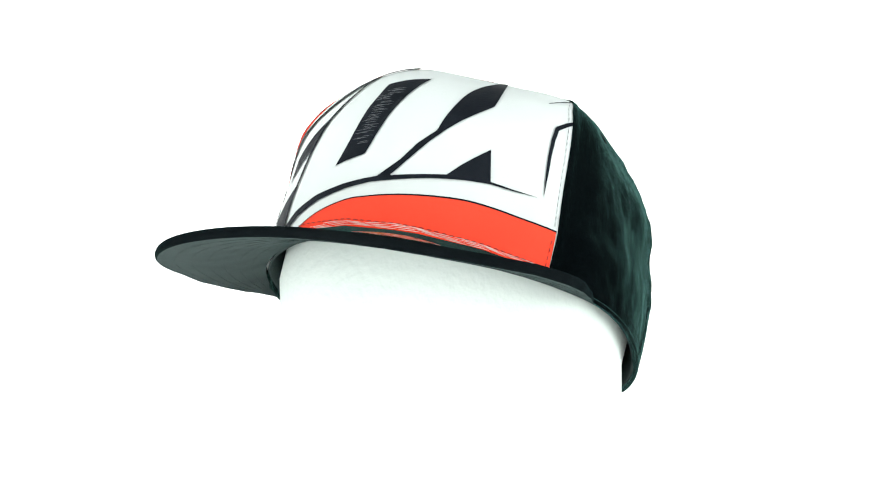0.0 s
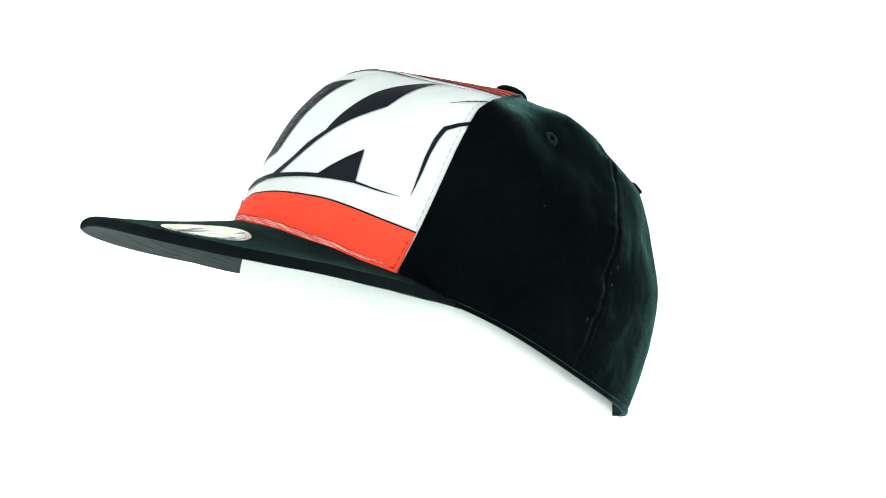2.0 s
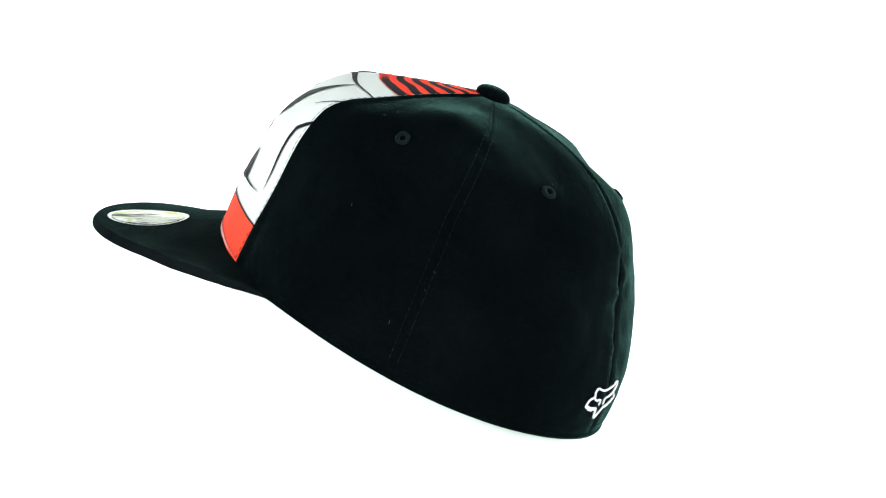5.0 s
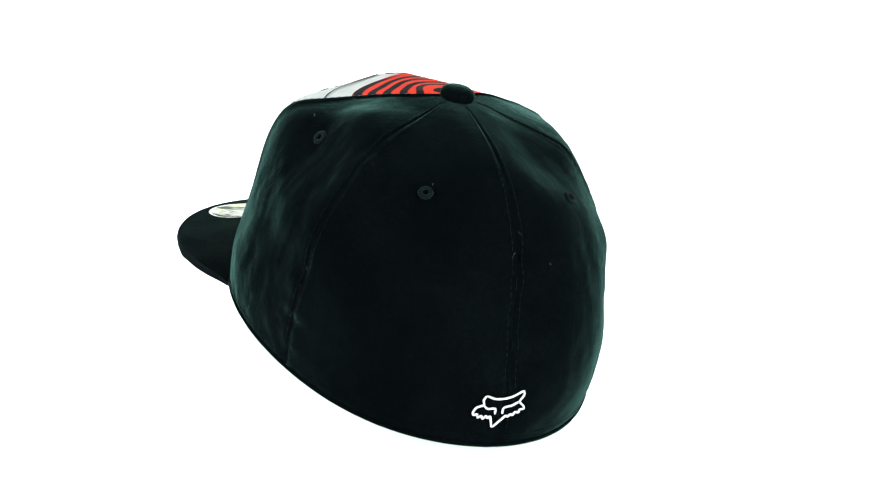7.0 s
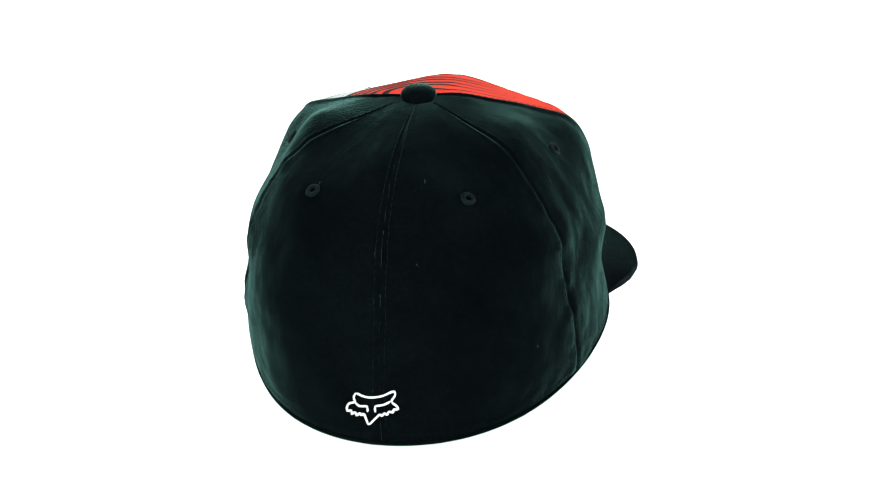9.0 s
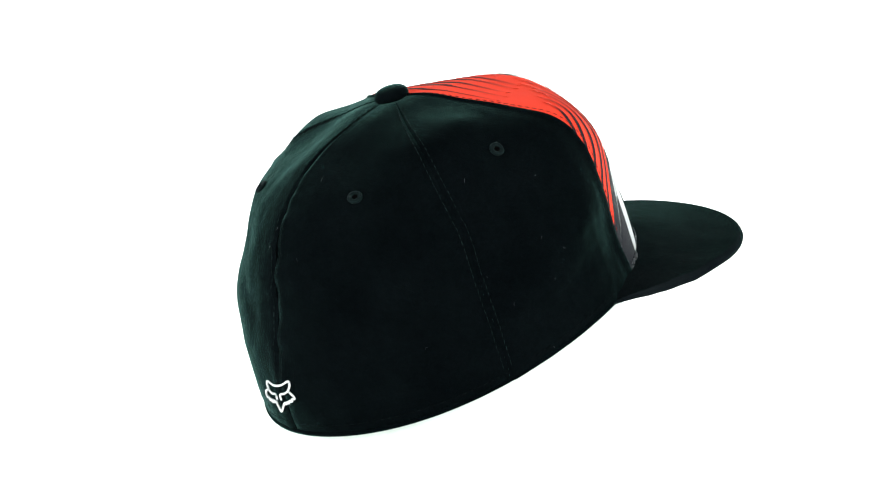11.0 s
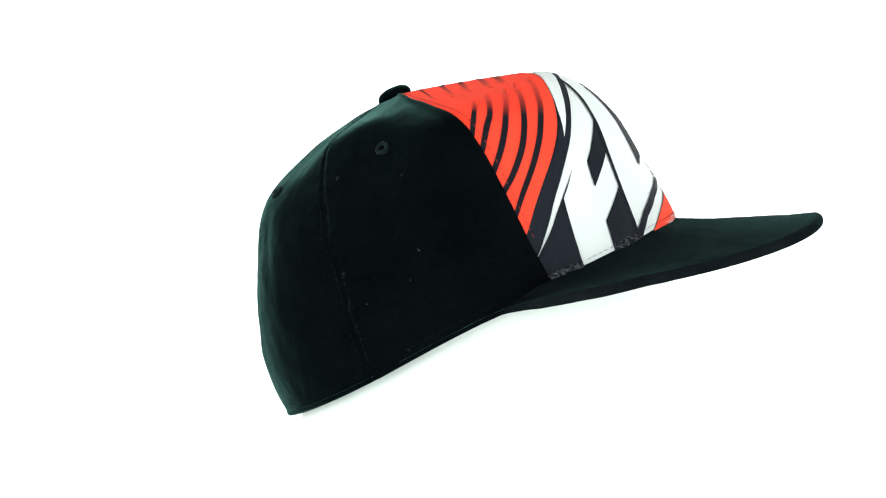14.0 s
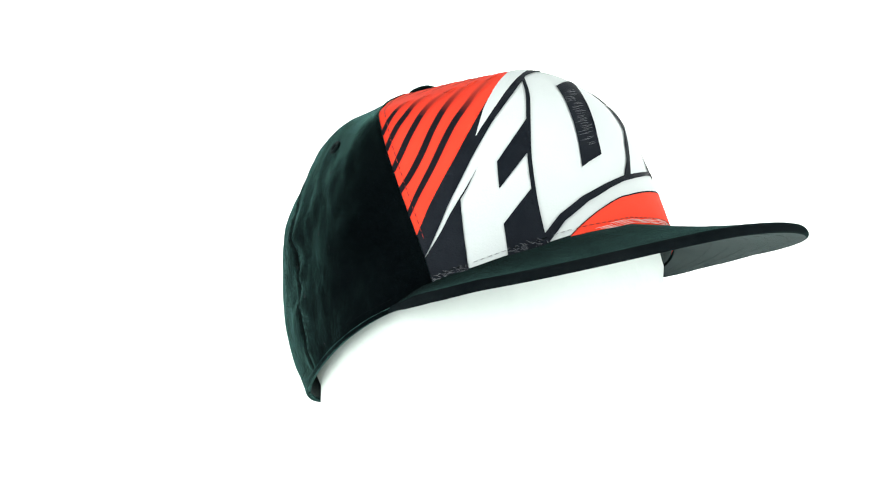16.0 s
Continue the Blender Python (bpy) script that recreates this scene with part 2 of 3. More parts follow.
# Slack of the unlined cloth against that taut form, on five levels between rim and button:
# cosine terms 0 to 6 and sine terms 1 to 6 of the angle from the front.
SLACK_EVEN = np.array([
    [-0.00027, 0.00043, -0.00005, -0.00023, 0.00015, -0.00003, 0.00002],
    [0.00044, 0.00006, -0.00001, -0.00152, 0.00007, 0.00214, -0.00114],
    [-0.00003, 0.00043, 0.00043, -0.00070, -0.00094, 0.00048, 0.00093],
    [0.00010, -0.00042, 0.00004, 0.00096, -0.00063, -0.00082, 0.00121],
    [0.00125, -0.00076, -0.00187, 0.00179, 0.00009, -0.00101, 0.00043]])
SLACK_ODD = np.array([
    [-0.00134, -0.00050, 0.00126, 0.00017, -0.00030, -0.00026],
    [-0.00042, 0.00105, -0.00044, -0.00096, 0.00073, 0.00012],
    [-0.00021, 0.00053, 0.00040, -0.00062, -0.00028, 0.00044],
    [-0.00047, 0.00041, -0.00019, -0.00022, 0.00082, -0.00051],
    [-0.00030, 0.00028, 0.00016, -0.00024, -0.00023, 0.00031]])


def slack(ph, s):
    even = sum(np.interp(s, np.arange(8) / 7, np.concatenate([[0], SLACK_EVEN[:, m], [0, 0]])) * np.cos(m * ph) for m in range(7))
    return even + sum(np.interp(s, np.arange(8) / 7, np.concatenate([[0], SLACK_ODD[:, m - 1], [0, 0]])) * np.sin(m * ph) for m in range(1, 7))


def taut_table(n_phi=120, n_s=64):
    """The crown's radius on a grid, with hollows of its upper part pulled taut as stretched cloth is."""
    P, S = [a.ravel() for a in np.meshgrid(np.linspace(-np.pi, np.pi, n_phi + 1), np.linspace(-0.08, 1, n_s + 1))]
    d = direction(P, ray_angle(P, S))
    r = raw_radius(P, S)
    pts = d * r[:, None]
    k = np.arange(5200) + 0.5
    up = 1 - 2 * k / 5200
    turn = np.pi * (1 + 5 ** 0.5) * k
    nrm = np.stack([np.sqrt(1 - up ** 2) * np.cos(turn), np.sqrt(1 - up ** 2) * np.sin(turn), up], 1)
    reach = np.concatenate([(nrm[a:a + 400] @ pts.T).max(1) for a in range(0, 5200, 400)])
    hull = np.empty(len(d))
    for a in range(0, len(d), 500):
        dot = d[a:a + 500] @ nrm.T
        hull[a:a + 500] = np.where(dot > 0.05, reach[None] / np.maximum(dot, 0.05), 9).min(1)
    w = np.clip((S - 0.02) / 0.12, 0, 1) * np.interp(S, (0, 0.4, 0.6), (0.8, 0.9, 1.0))
    out = (r + (hull - r) * w + slack(P, S)).reshape(n_s + 1, n_phi + 1)
    for _ in range(2):
        out[1:-1] = 0.25 * out[:-2] + 0.5 * out[1:-1] + 0.25 * out[2:]
        body = out[:, :-1]
        body = 0.25 * np.roll(body, 1, 1) + 0.5 * body + 0.25 * np.roll(body, -1, 1)
        out = np.concatenate([body, body[:, :1]], 1)
    out[-1] = out[-1].mean()
    return out


TAUT = taut_table()


def cubic(p0, p1, p2, p3, f):
    return 0.5 * (2 * p1 + (p2 - p0) * f + (2 * p0 - 5 * p1 + 4 * p2 - p3) * f ** 2 + (3 * p1 - p0 - 3 * p2 + p3) * f ** 3)


def taut_radius(ph, s):
    ny, nx = TAUT.shape[0] - 1, TAUT.shape[1] - 1
    x = ((ph + np.pi) / (2 * np.pi) % 1.0) * nx
    y = np.clip((s + 0.08) / 1.08, 0, 1) * ny
    i, j = np.minimum(x.astype(int), nx - 1), np.minimum(y.astype(int), ny - 1)
    fx, fy = x - i, y - j
    rows = []
    for b in (-1, 0, 1, 2):
        jj = np.clip(j + b, 0, ny)
        rows.append(cubic(*(TAUT[jj, (i + a) % nx] for a in (-1, 0, 1, 2)), fx))
    return cubic(*rows, fy)


def crown_local(deg, s, grow=0.0):
    ph, s = np.radians(np.asarray(deg, float)), np.asarray(s, float)
    rad = taut_radius(ph, s) + grow / K
    return direction(ph, ray_angle(ph, s)) * rad[:, None]


def crown(deg, s, grow=0.0):
    deg, s = np.broadcast_arrays(np.asarray(deg, float), np.asarray(s, float))
    shape = deg.shape
    return to_place(crown_local(deg.ravel(), s.ravel(), grow)).reshape(*shape, 3)


def seam_left(s):
    return -np.interp(s, (0, 0.15, 0.3, 0.4, 0.48, 0.52, 0.565, 0.63, 0.715, 0.775, 0.83, 0.89, 0.945, 1), (56.4, 57.7, 58.1, 58.4, 58.9, 59.3, 61.5, 63, 64, 67, 74, 81, 84, 84))


def seam_right(s):
    return np.interp(s, (0, 0.165, 0.39, 0.5, 0.56, 0.63, 0.71, 0.79, 0.88, 1), (58.5, 59.3, 60.3, 61, 62.2, 63.6, 65, 68, 68, 68))


def seam_side(s):
    return np.interp(s, (0, 0.45, 0.6, 0.8, 1), (120, 119.5, 121.5, 124, 124))


def joint(deg):
    """Level on the crown at which the brim is sewn on."""
    base = np.interp(np.abs(deg), (0, 13.3, 19.4, 27.5, 36.4, 44.6, 56.5, 68, 78.4), (0.126, 0.116, 0.108, 0.091, 0.074, 0.057, 0.04, 0.017, -0.002))
    return base - np.interp(-np.asarray(deg, float), (36, 56, 68, 78), (0, 0.011, 0.007, 0))


def ruffle(deg, s, amount):
    """Slack of the unstiffened cloth: soft dents, drag lines beside the seams, and a groove with two welts on them."""
    out = np.zeros(len(deg))
    for i, (d, h) in enumerate(zip(deg, s)):
        a = radians(d)
        p = Vector((math.cos(a) * 2.1, math.sin(a) * 2.1, h * 3.2))
        v = noise.noise(p * 1.6) * 0.45 + noise.noise(p * 3.4 + Vector((7, 3, 1))) * 0.35
        v += noise.noise(p * 7.5 + Vector((2, 5, 8))) * 0.14
        m = abs(d)
        gap = min(abs(m - float(seam_side(np.array(h)))), 180 - m)
        edge = min(abs(d - seam_left(h)), abs(d - seam_right(h)))
        # the stitching gathers the cloth: short drag lines across each seam, long slanting ones further out
        v += noise.noise(Vector((d * 0.04, h * 24, 4))) * 1.0 * math.exp(-(gap / 5) ** 2) * min(1, (1 - h) * 3)
        v += noise.noise(Vector((d * 0.05 + h * 3, h * 9 - d * 0.04, 2))) * 0.55 * math.exp(-(gap / 18) ** 2)
        v += noise.noise(Vector((d * 0.30, h * 30, 9))) * 0.5 * max(0, 1 - h / 0.12)
        fade = min(1, h * 6 + 0.25) * min(1, (1 - h) * 1.8) ** 2
        seam = 0.00016 * math.exp(-((gap - 2.2) / 1.0) ** 2) - 0.00042 * math.exp(-(gap / 0.9) ** 2)
        out[i] = v * amount * fade * min(1, edge / 12) + seam * min(1, (1 - h) * 6) + 0.0010 * math.exp(-(edge / 2.0) ** 2)
    return out


def panel(left, right, low, material, name, parent, label, slack, cols, thick=0.0016):
    """One gore of the crown between two seams, with an inner face and closed edges."""
    nx, ny = cols + 1, 120
    D, H = [], []
    for j in range(ny):
        for i in range(nx):
            u, w = i / cols, j / (ny - 1)
            h = w * 0.996
            d = left(h) * (1 - u) + right(h) * u
            h0 = float(low(d))
            h = h0 + (0.996 - h0) * w
            D.append(left(h) * (1 - u) + right(h) * u)
            H.append(h)
    D, H = np.array(D, float), np.array(H, float)
    g = ruffle(D, H, slack) if slack else np.zeros(len(D))
    v = np.concatenate([to_place(crown_local(D, H, g)), to_place(crown_local(D, H, g - thick))])
    o = nx * ny
    f = []
    for j in range(ny - 1):
        for i in range(nx - 1):
            a = j * nx + i
            f.append((a, a + nx, a + nx + 1, a + 1))
            f.append((o + a, o + a + 1, o + a + nx + 1, o + a + nx))
    # the cut edges have corners of their own, so that they do not bend the cloth's shading
    loop = list(range(nx)) + [j * nx + nx - 1 for j in range(1, ny)]
    back = [j * nx for j in range(ny)]
    base = 2 * o
    rim = []
    for chain, flip in ((loop, False), (back, True)):
        start = base + len(rim) * 1
        for a in chain:
            rim += [v[a], v[o + a]]
        for k in range(len(chain) - 1):
            p = start + 2 * k
            f.append((p, p + 1, p + 3, p + 2) if flip else (p, p + 2, p + 3, p + 1))
    v = np.concatenate([v, np.array(rim)])
    return part(name, mesh_from(name, v, f, material), material, parent, label)


def print_patch(name, outline, lift, material, parent, label=""):
    """A printed shape: its outline in degrees and levels, laid on the cloth."""
    bm = bmesh.new()
    sx, sy = 0.0017, 0.16
    vs = []
    n = len(outline)
    for i in range(n):
        (a0, b0), (a1, b1) = outline[i], outline[(i + 1) % n]
        k = max(1, int(math.hypot((a1 - a0) * sx, (b1 - b0) * sy) / 0.003))
        for j in range(k):
            vs.append(bm.verts.new(((a0 + (a1 - a0) * j / k) * sx, (b0 + (b1 - b0) * j / k) * sy, 0)))
    bm.faces.new(vs)
    bm.normal_update()
    bmesh.ops.triangulate(bm, faces=bm.faces[:], ngon_method="EAR_CLIP")
    for _ in range(6):
        long = [e for e in bm.edges if e.calc_length() > 0.0045]
        if not long:
            break
        bmesh.ops.subdivide_edges(bm, edges=long, cuts=1)
        bmesh.ops.triangulate(bm, faces=[f for f in bm.faces if len(f.verts) > 3])
    bm.verts.ensure_lookup_table()
    d = np.array([v.co.x / sx for v in bm.verts])
    s = np.array([v.co.y / sy for v in bm.verts])
    p = to_place(crown_local(d, s, lift))
    for v, c in zip(bm.verts, p):
        v.co = c
    bmesh.ops.recalc_face_normals(bm, faces=bm.faces[:])
    mid = Vector(to_place([[0, 0, 0]])[0])
    for fc in bm.faces:
        if fc.normal.dot(fc.calc_center_median() - mid) < 0:
            fc.normal_flip()
    return part(name, bm, material, parent, label)


def smooth_line(pts, per=6):
    """A soft curve through the given corners."""
    p = np.array(pts, float)
    g = np.concatenate([[2 * p[0] - p[1]], p, [2 * p[-1] - p[-2]]])
    out = []
    for i in range(len(p) - 1):
        for f in np.linspace(0, 1, per, endpoint=False):
            a, b, c, d = g[i:i + 4]
            out.append(0.5 * (2 * b + (c - a) * f + (2 * a - 5 * b + 4 * c - d) * f * f + (3 * b - a - 3 * c + d) * f ** 3))
    out.append(p[-1])
    return [tuple(x) for x in out]


def ribbon(pts, widths):
    """Outline of a stripe along a soft line; widths in metres at its corners."""
    line = np.array(smooth_line(pts))
    w = np.interp(np.linspace(0, 1, len(line)), np.linspace(0, 1, len(widths)), widths)
    m = line * np.array([0.0017, 0.16])
    t = np.gradient(m, axis=0)
    t /= np.linalg.norm(t, axis=1)[:, None] + 1e-9
    nrm = np.stack([-t[:, 1], t[:, 0]], 1) * (w / 2)[:, None]
    a, b = (m + nrm) / np.array([0.0017, 0.16]), (m - nrm) / np.array([0.0017, 0.16])
    return [tuple(x) for x in a] + [tuple(x) for x in b[::-1]]


def sprayed_stripe(name, pts, widths, fade, lift, parent, label):
    """An airbrushed stripe: the ink thins out across its edges and along its fading ends (shares of its length)."""
    line = np.array(smooth_line(pts, 8))
    n = len(line)
    at = np.linspace(0, 1, n)
    w = np.interp(at, np.linspace(0, 1, len(widths)), widths)
    m = line * np.array([0.0017, 0.16])
    t = np.gradient(m, axis=0)
    t /= np.linalg.norm(t, axis=1)[:, None] + 1e-9
    nrm = np.stack([-t[:, 1], t[:, 0]], 1)
    along = np.clip(at / fade[0], 0, 1) if fade[0] else np.ones(n)
    along = along * (np.clip((1 - at) / fade[1], 0, 1) if fade[1] else 1)
    soft = 0.0003 + 0.0022 * (1 - along)
    across = ((-1, 1, 0.0), (-1, 0, 1.0), (0, 0, 1.0), (1, 0, 1.0), (1, 1, 0.0))
    rows, ink = [], []
    for side, out, dense in across:
        q = (m + nrm * (side * (w / 2 + soft * (0.7 if out else -0.5)))[:, None]) / np.array([0.0017, 0.16])
        rows.append(to_place(crown_local(q[:, 0], q[:, 1], lift)))
        ink.append(dense * along)
    f = [(j * n + i, j * n + i + 1, (j + 1) * n + i + 1, (j + 1) * n + i) for j in range(4) for i in range(n - 1)]
    me = mesh_from(name, np.concatenate(rows), f, SPRAY)
    me.attributes.new("ink", "FLOAT", "POINT").data.foreach_set("value", np.concatenate(ink).astype(np.float32))
    return part(name, me, SPRAY, parent, label)


def tube_mesh(name, lines, radius, material, sides=6):
    """Thread or cord along lines of points."""
    v, f = [], []
    for pts in lines:
        p = np.array(pts, float)
        t = np.gradient(p, axis=0)
        t /= np.linalg.norm(t, axis=1)[:, None] + 1e-12
        ref = np.array([0.31, 0.17, 0.93])
        a = np.cross(t, ref)
        a /= np.linalg.norm(a, axis=1)[:, None] + 1e-12
        b = np.cross(t, a)
        o = len(v)
        for i in range(len(p)):
            r = radius * (0.35 if i in (0, len(p) - 1) else 1)
            for k in range(sides):
                q = 2 * math.pi * k / sides
                v.append(p[i] + r * (math.cos(q) * a[i] + math.sin(q) * b[i]))
        for i in range(len(p) - 1):
            for k in range(sides):
                k2 = (k + 1) % sides
                f.append((o + i * sides + k, o + i * sides + k2, o + (i + 1) * sides + k2, o + (i + 1) * sides + k))
        f.append(tuple(o + k for k in range(sides - 1, -1, -1)))
        f.append(tuple(o + (len(p) - 1) * sides + k for k in range(sides)))
    return mesh_from(name, v, f, material)


def stitches(path, dash, gap):
    """Splits a line of points into short stitches."""
    p = np.array(path, float)
    run = np.concatenate([[0], np.cumsum(np.linalg.norm(np.diff(p, axis=0), axis=1))])
    out, at = [], 0.0
    while at + dash < run[-1]:
        q = np.linspace(at, at + dash, 4)
        out.append(np.stack([np.interp(q, run, p[:, k]) for k in range(3)], 1))
        at += dash + gap
    return out


# -------------------------------------------------------------------- cap
cap = tagged(new("flat_brim_cap"), "black flat-brim cap, white and orange-red printed front", "cap")


def side_low(d):
    """Lower edge of a side panel: tucked up beside the brim, then down to the hem."""
    return float(np.interp(abs(d), (55, 60, 66, 74), (float(joint(math.copysign(57, d))) + 0.002, 0.014, 0.002, -0.004)))


front = panel(seam_left, seam_right, lambda d: joint(d) + 0.002, WHITE, "front_panel", cap, "white printed front panel", 0.0, 90)
side_l = panel(lambda h: -seam_side(h), lambda h: seam_left(h) + 0.5, side_low, BLACK, "side_panel", cap, "black cotton side panel", 0.0021, 66)
side_r = panel(lambda h: seam_right(h) - 0.5, seam_side, side_low, BLACK, "side_panel", cap, "black cotton side panel", 0.0021, 66)
rear_l = panel(lambda h: -180.0, lambda h: -seam_side(h), lambda d: -0.004, BLACK, "rear_panel", cap, "black cotton rear panel", 0.0018, 64)
rear_r = panel(seam_side, lambda h: 180.0, lambda d: -0.004, BLACK, "rear_panel", cap, "black cotton rear panel", 0.0018, 64)


def build_print():
    L1, L2, L3 = 0.0003, 0.0005, 0.0007
    red_edge = [(60.2, 0.17), (57.8, 0.195), (52.5, 0.255), (46.7, 0.311), (41.2, 0.359), (36.0, 0.406), (32.6, 0.438), (27.4, 0.487), (19.8, 0.551), (11.1, 0.606), (3, 0.655)]
    red_over = [(-5.5, 0.686), (-18, 0.699), (-32, 0.713), (-45, 0.713), (-56, 0.711), (-63.6, 0.711)]
    seam_r = [(float(seam_right(h)), h) for h in (0.98, 0.88, 0.79, 0.71, 0.63, 0.56, 0.5, 0.39, 0.25, 0.165)]
    seam_l = [(float(seam_left(h)), h) for h in (0.74, 0.775, 0.83, 0.89, 0.945, 0.98)]
    print_patch("red_field", smooth_line(red_edge) + smooth_line(red_over) + seam_l + [(0, 0.98)] + seam_r, L1, RED, front, "orange-red printed field")
    # the stripes of the near slope fade out towards the top; those of the far slope fade in and widen to the other seam
    for pts, w in (
            ([(59.4, 0.245), (54.6, 0.295), (48.0, 0.354), (42.2, 0.409), (37.4, 0.456), (32.2, 0.501), (26.9, 0.546), (18.8, 0.602), (13, 0.632)],
             (0.0022, 0.0026, 0.0027, 0.0027, 0.0024, 0.0020, 0.0012)),
            ([(59.8, 0.314), (54.5, 0.352), (48.9, 0.400), (44.1, 0.451), (39.9, 0.496), (34.9, 0.544), (29.1, 0.593), (21, 0.638)],
             (0.0024, 0.0027, 0.0028, 0.0027, 0.0025, 0.0020, 0.0012)),
            ([(59.9, 0.372), (55.1, 0.413), (50.1, 0.462), (46.0, 0.504), (40.2, 0.555), (31, 0.622)], (0.0025, 0.0028, 0.0028, 0.0026, 0.0022, 0.0014)),
            ([(60.2, 0.428), (55.4, 0.477), (51.2, 0.513), (46.5, 0.565), (42, 0.61)], (0.0025, 0.0028, 0.0026, 0.0024, 0.0016)),
            ([(60.5, 0.475), (57.3, 0.512), (53.5, 0.552), (50, 0.59)], (0.0024, 0.0026, 0.0022, 0.0014))):
        sprayed_stripe("dark_stripe", pts, w, (0, 0.45), L2, front, "dark airbrushed stripe on the red")
    for pts, w in (
            ([(8, 0.668), (-9, 0.702), (-20, 0.716), (-38, 0.728), (-56, 0.724), (-63, 0.724)], (0.0020, 0.0028, 0.0036, 0.0042, 0.0044)),
            ([(25, 0.648), (20, 0.676), (9, 0.716), (-8, 0.742), (-38, 0.775), (-60, 0.765), (-65, 0.765)], (0.0024, 0.0026, 0.0028, 0.0034, 0.0038, 0.0038)),
            ([(31, 0.664), (25, 0.703), (10, 0.760), (-6, 0.782), (-40, 0.815), (-64, 0.808), (-70, 0.808)], (0.0024, 0.0026, 0.0028, 0.0034, 0.0038, 0.0038)),
            ([(40, 0.685), (32, 0.744), (15, 0.808), (-6, 0.830), (-45, 0.857), (-74, 0.852)], (0.0024, 0.0026, 0.0030, 0.0034, 0.0036)),
            ([(49.5, 0.690), (43, 0.750), (31, 0.825), (16, 0.852), (-13, 0.872), (-55, 0.895), (-80, 0.898)], (0.0024, 0.0026, 0.0028, 0.0030, 0.0034)),
            ([(58.5, 0.700), (56, 0.760), (48, 0.850), (34, 0.905), (0, 0.925), (-60, 0.945)], (0.0024, 0.0026, 0.0028, 0.0030))):
        sprayed_stripe("dark_stripe", pts, w, (0.40, 0), L2 - 0.00008, front, "dark airbrushed stripe on the red")
    # the navy band: along the red, round the tip of a white wedge, up to the top and down along the letter
    band_right = smooth_line([(-3, 0.593), (6.2, 0.569), (10.4, 0.548), (19.1, 0.493), (26.5, 0.439), (31.9, 0.392), (36.8, 0.348), (41.1, 0.306), (46.6, 0.250),
                              (51.0, 0.197), (56.4, 0.136), (59.4, 0.106)], 5)
    print_patch("dark_band", smooth_line(red_edge[:9], 4) + [(17.8, 0.54), (9.3, 0.588), (-3, 0.618)] + band_right, L2, INK, front, "navy-black printed band")
    print_patch("white_wedge", smooth_line([(33.9, 0.398), (30.4, 0.446), (27.0, 0.487), (19.4, 0.554), (11.0, 0.607), (3, 0.650)], 4)
                + smooth_line([(-3, 0.622), (9.3, 0.571), (17.8, 0.524), (24.6, 0.474), (29.9, 0.431), (33.7, 0.399)], 4), L3, WHITE, front, "white printed wedge")
    print_patch("dark_wedge", smooth_line([(36.2, 0.322), (40.6, 0.281), (43.6, 0.254), (47.6, 0.216), (51.6, 0.174), (56.6, 0.129), (59.0, 0.109)], 4)
                + [(59.8, 0.07), (59.2, 0.024), (52.0, 0.032), (47.2, 0.041), (47.0, 0.069), (45.7, 0.145), (44.2, 0.219), (43.4, 0.250), (40.4, 0.278)],
                L2, INK, front, "navy-black printed wedge")
    print_patch("dark_letter_gap", [(17.9, 0.423), (23.8, 0.379), (30.7, 0.325), (31.7, 0.289), (32.5, 0.255), (27.4, 0.294), (22.1, 0.333)], L2, INK, front)
    print_patch("dark_letter_gap", [(24.6, 0.240), (29.3, 0.203), (34.5, 0.160), (35.1, 0.125), (36.3, 0.062), (30.9, 0.077), (25.9, 0.090)], L2, INK, front)
    print_patch("dark_outline", ribbon([(9.2, 0.562), (11.2, 0.530), (13.4, 0.490), (17.0, 0.432), (20.0, 0.372), (22.4, 0.305), (24.8, 0.198), (25.9, 0.092)],
                                       (0.0016, 0.0019, 0.0020, 0.0019, 0.0019)), L2 + 0.0001, INK, front)
    print_patch("dark_slab", [(-11.1, 0.538), (-3.9, 0.524), (1.5, 0.508), (2.4, 0.471), (3.8, 0.431), (4.8, 0.391), (6.3, 0.340), (8.4, 0.279),
                              (5.3, 0.292), (-0.1, 0.309), (-1.6, 0.353), (-3.9, 0.412), (-6.5, 0.467), (-8.8, 0.507)], L2, INK, front,
                "dark printed slab with fine scratches")
    print_patch("dark_bar", smooth_line([(-36.9, 0.648), (-33.6, 0.612), (-30.4, 0.579), (-26.6, 0.54), (-23.2, 0.496), (-20.5, 0.440), (-19.1, 0.404), (-18.2, 0.375)], 3)
                + [(-14.0, 0.339), (-10.6, 0.296), (-8.1, 0.274), (-4.5, 0.242), (-8.2, 0.245), (-10.5, 0.272), (-14.0, 0.312), (-16.9, 0.344), (-20.6, 0.379),
                   (-24.4, 0.411), (-28.4, 0.440), (-32.2, 0.467), (-33.2, 0.500), (-34.5, 0.545), (-35.6, 0.591)], L2, INK, front, "dark printed bar")
    print_patch("dark_underline", [(26.3, 0.112), (19.8, 0.165), (12.0, 0.204), (3.7, 0.230), (-1.5, 0.242), (-4.7, 0.248), (-10.4, 0.253), (-16.1, 0.257),
                                   (-23.3, 0.261), (-30.5, 0.262), (-34.6, 0.258), (-41.3, 0.249), (-49.4, 0.242), (-41.5, 0.244), (-34.8, 0.251), (-27.9, 0.251),
                                   (-19.2, 0.248), (-10.6, 0.241), (-3.7, 0.233), (2.4, 0.218), (10.9, 0.189), (19.0, 0.147), (24.8, 0.097)], L3, INK, front,
                "dark printed underline")
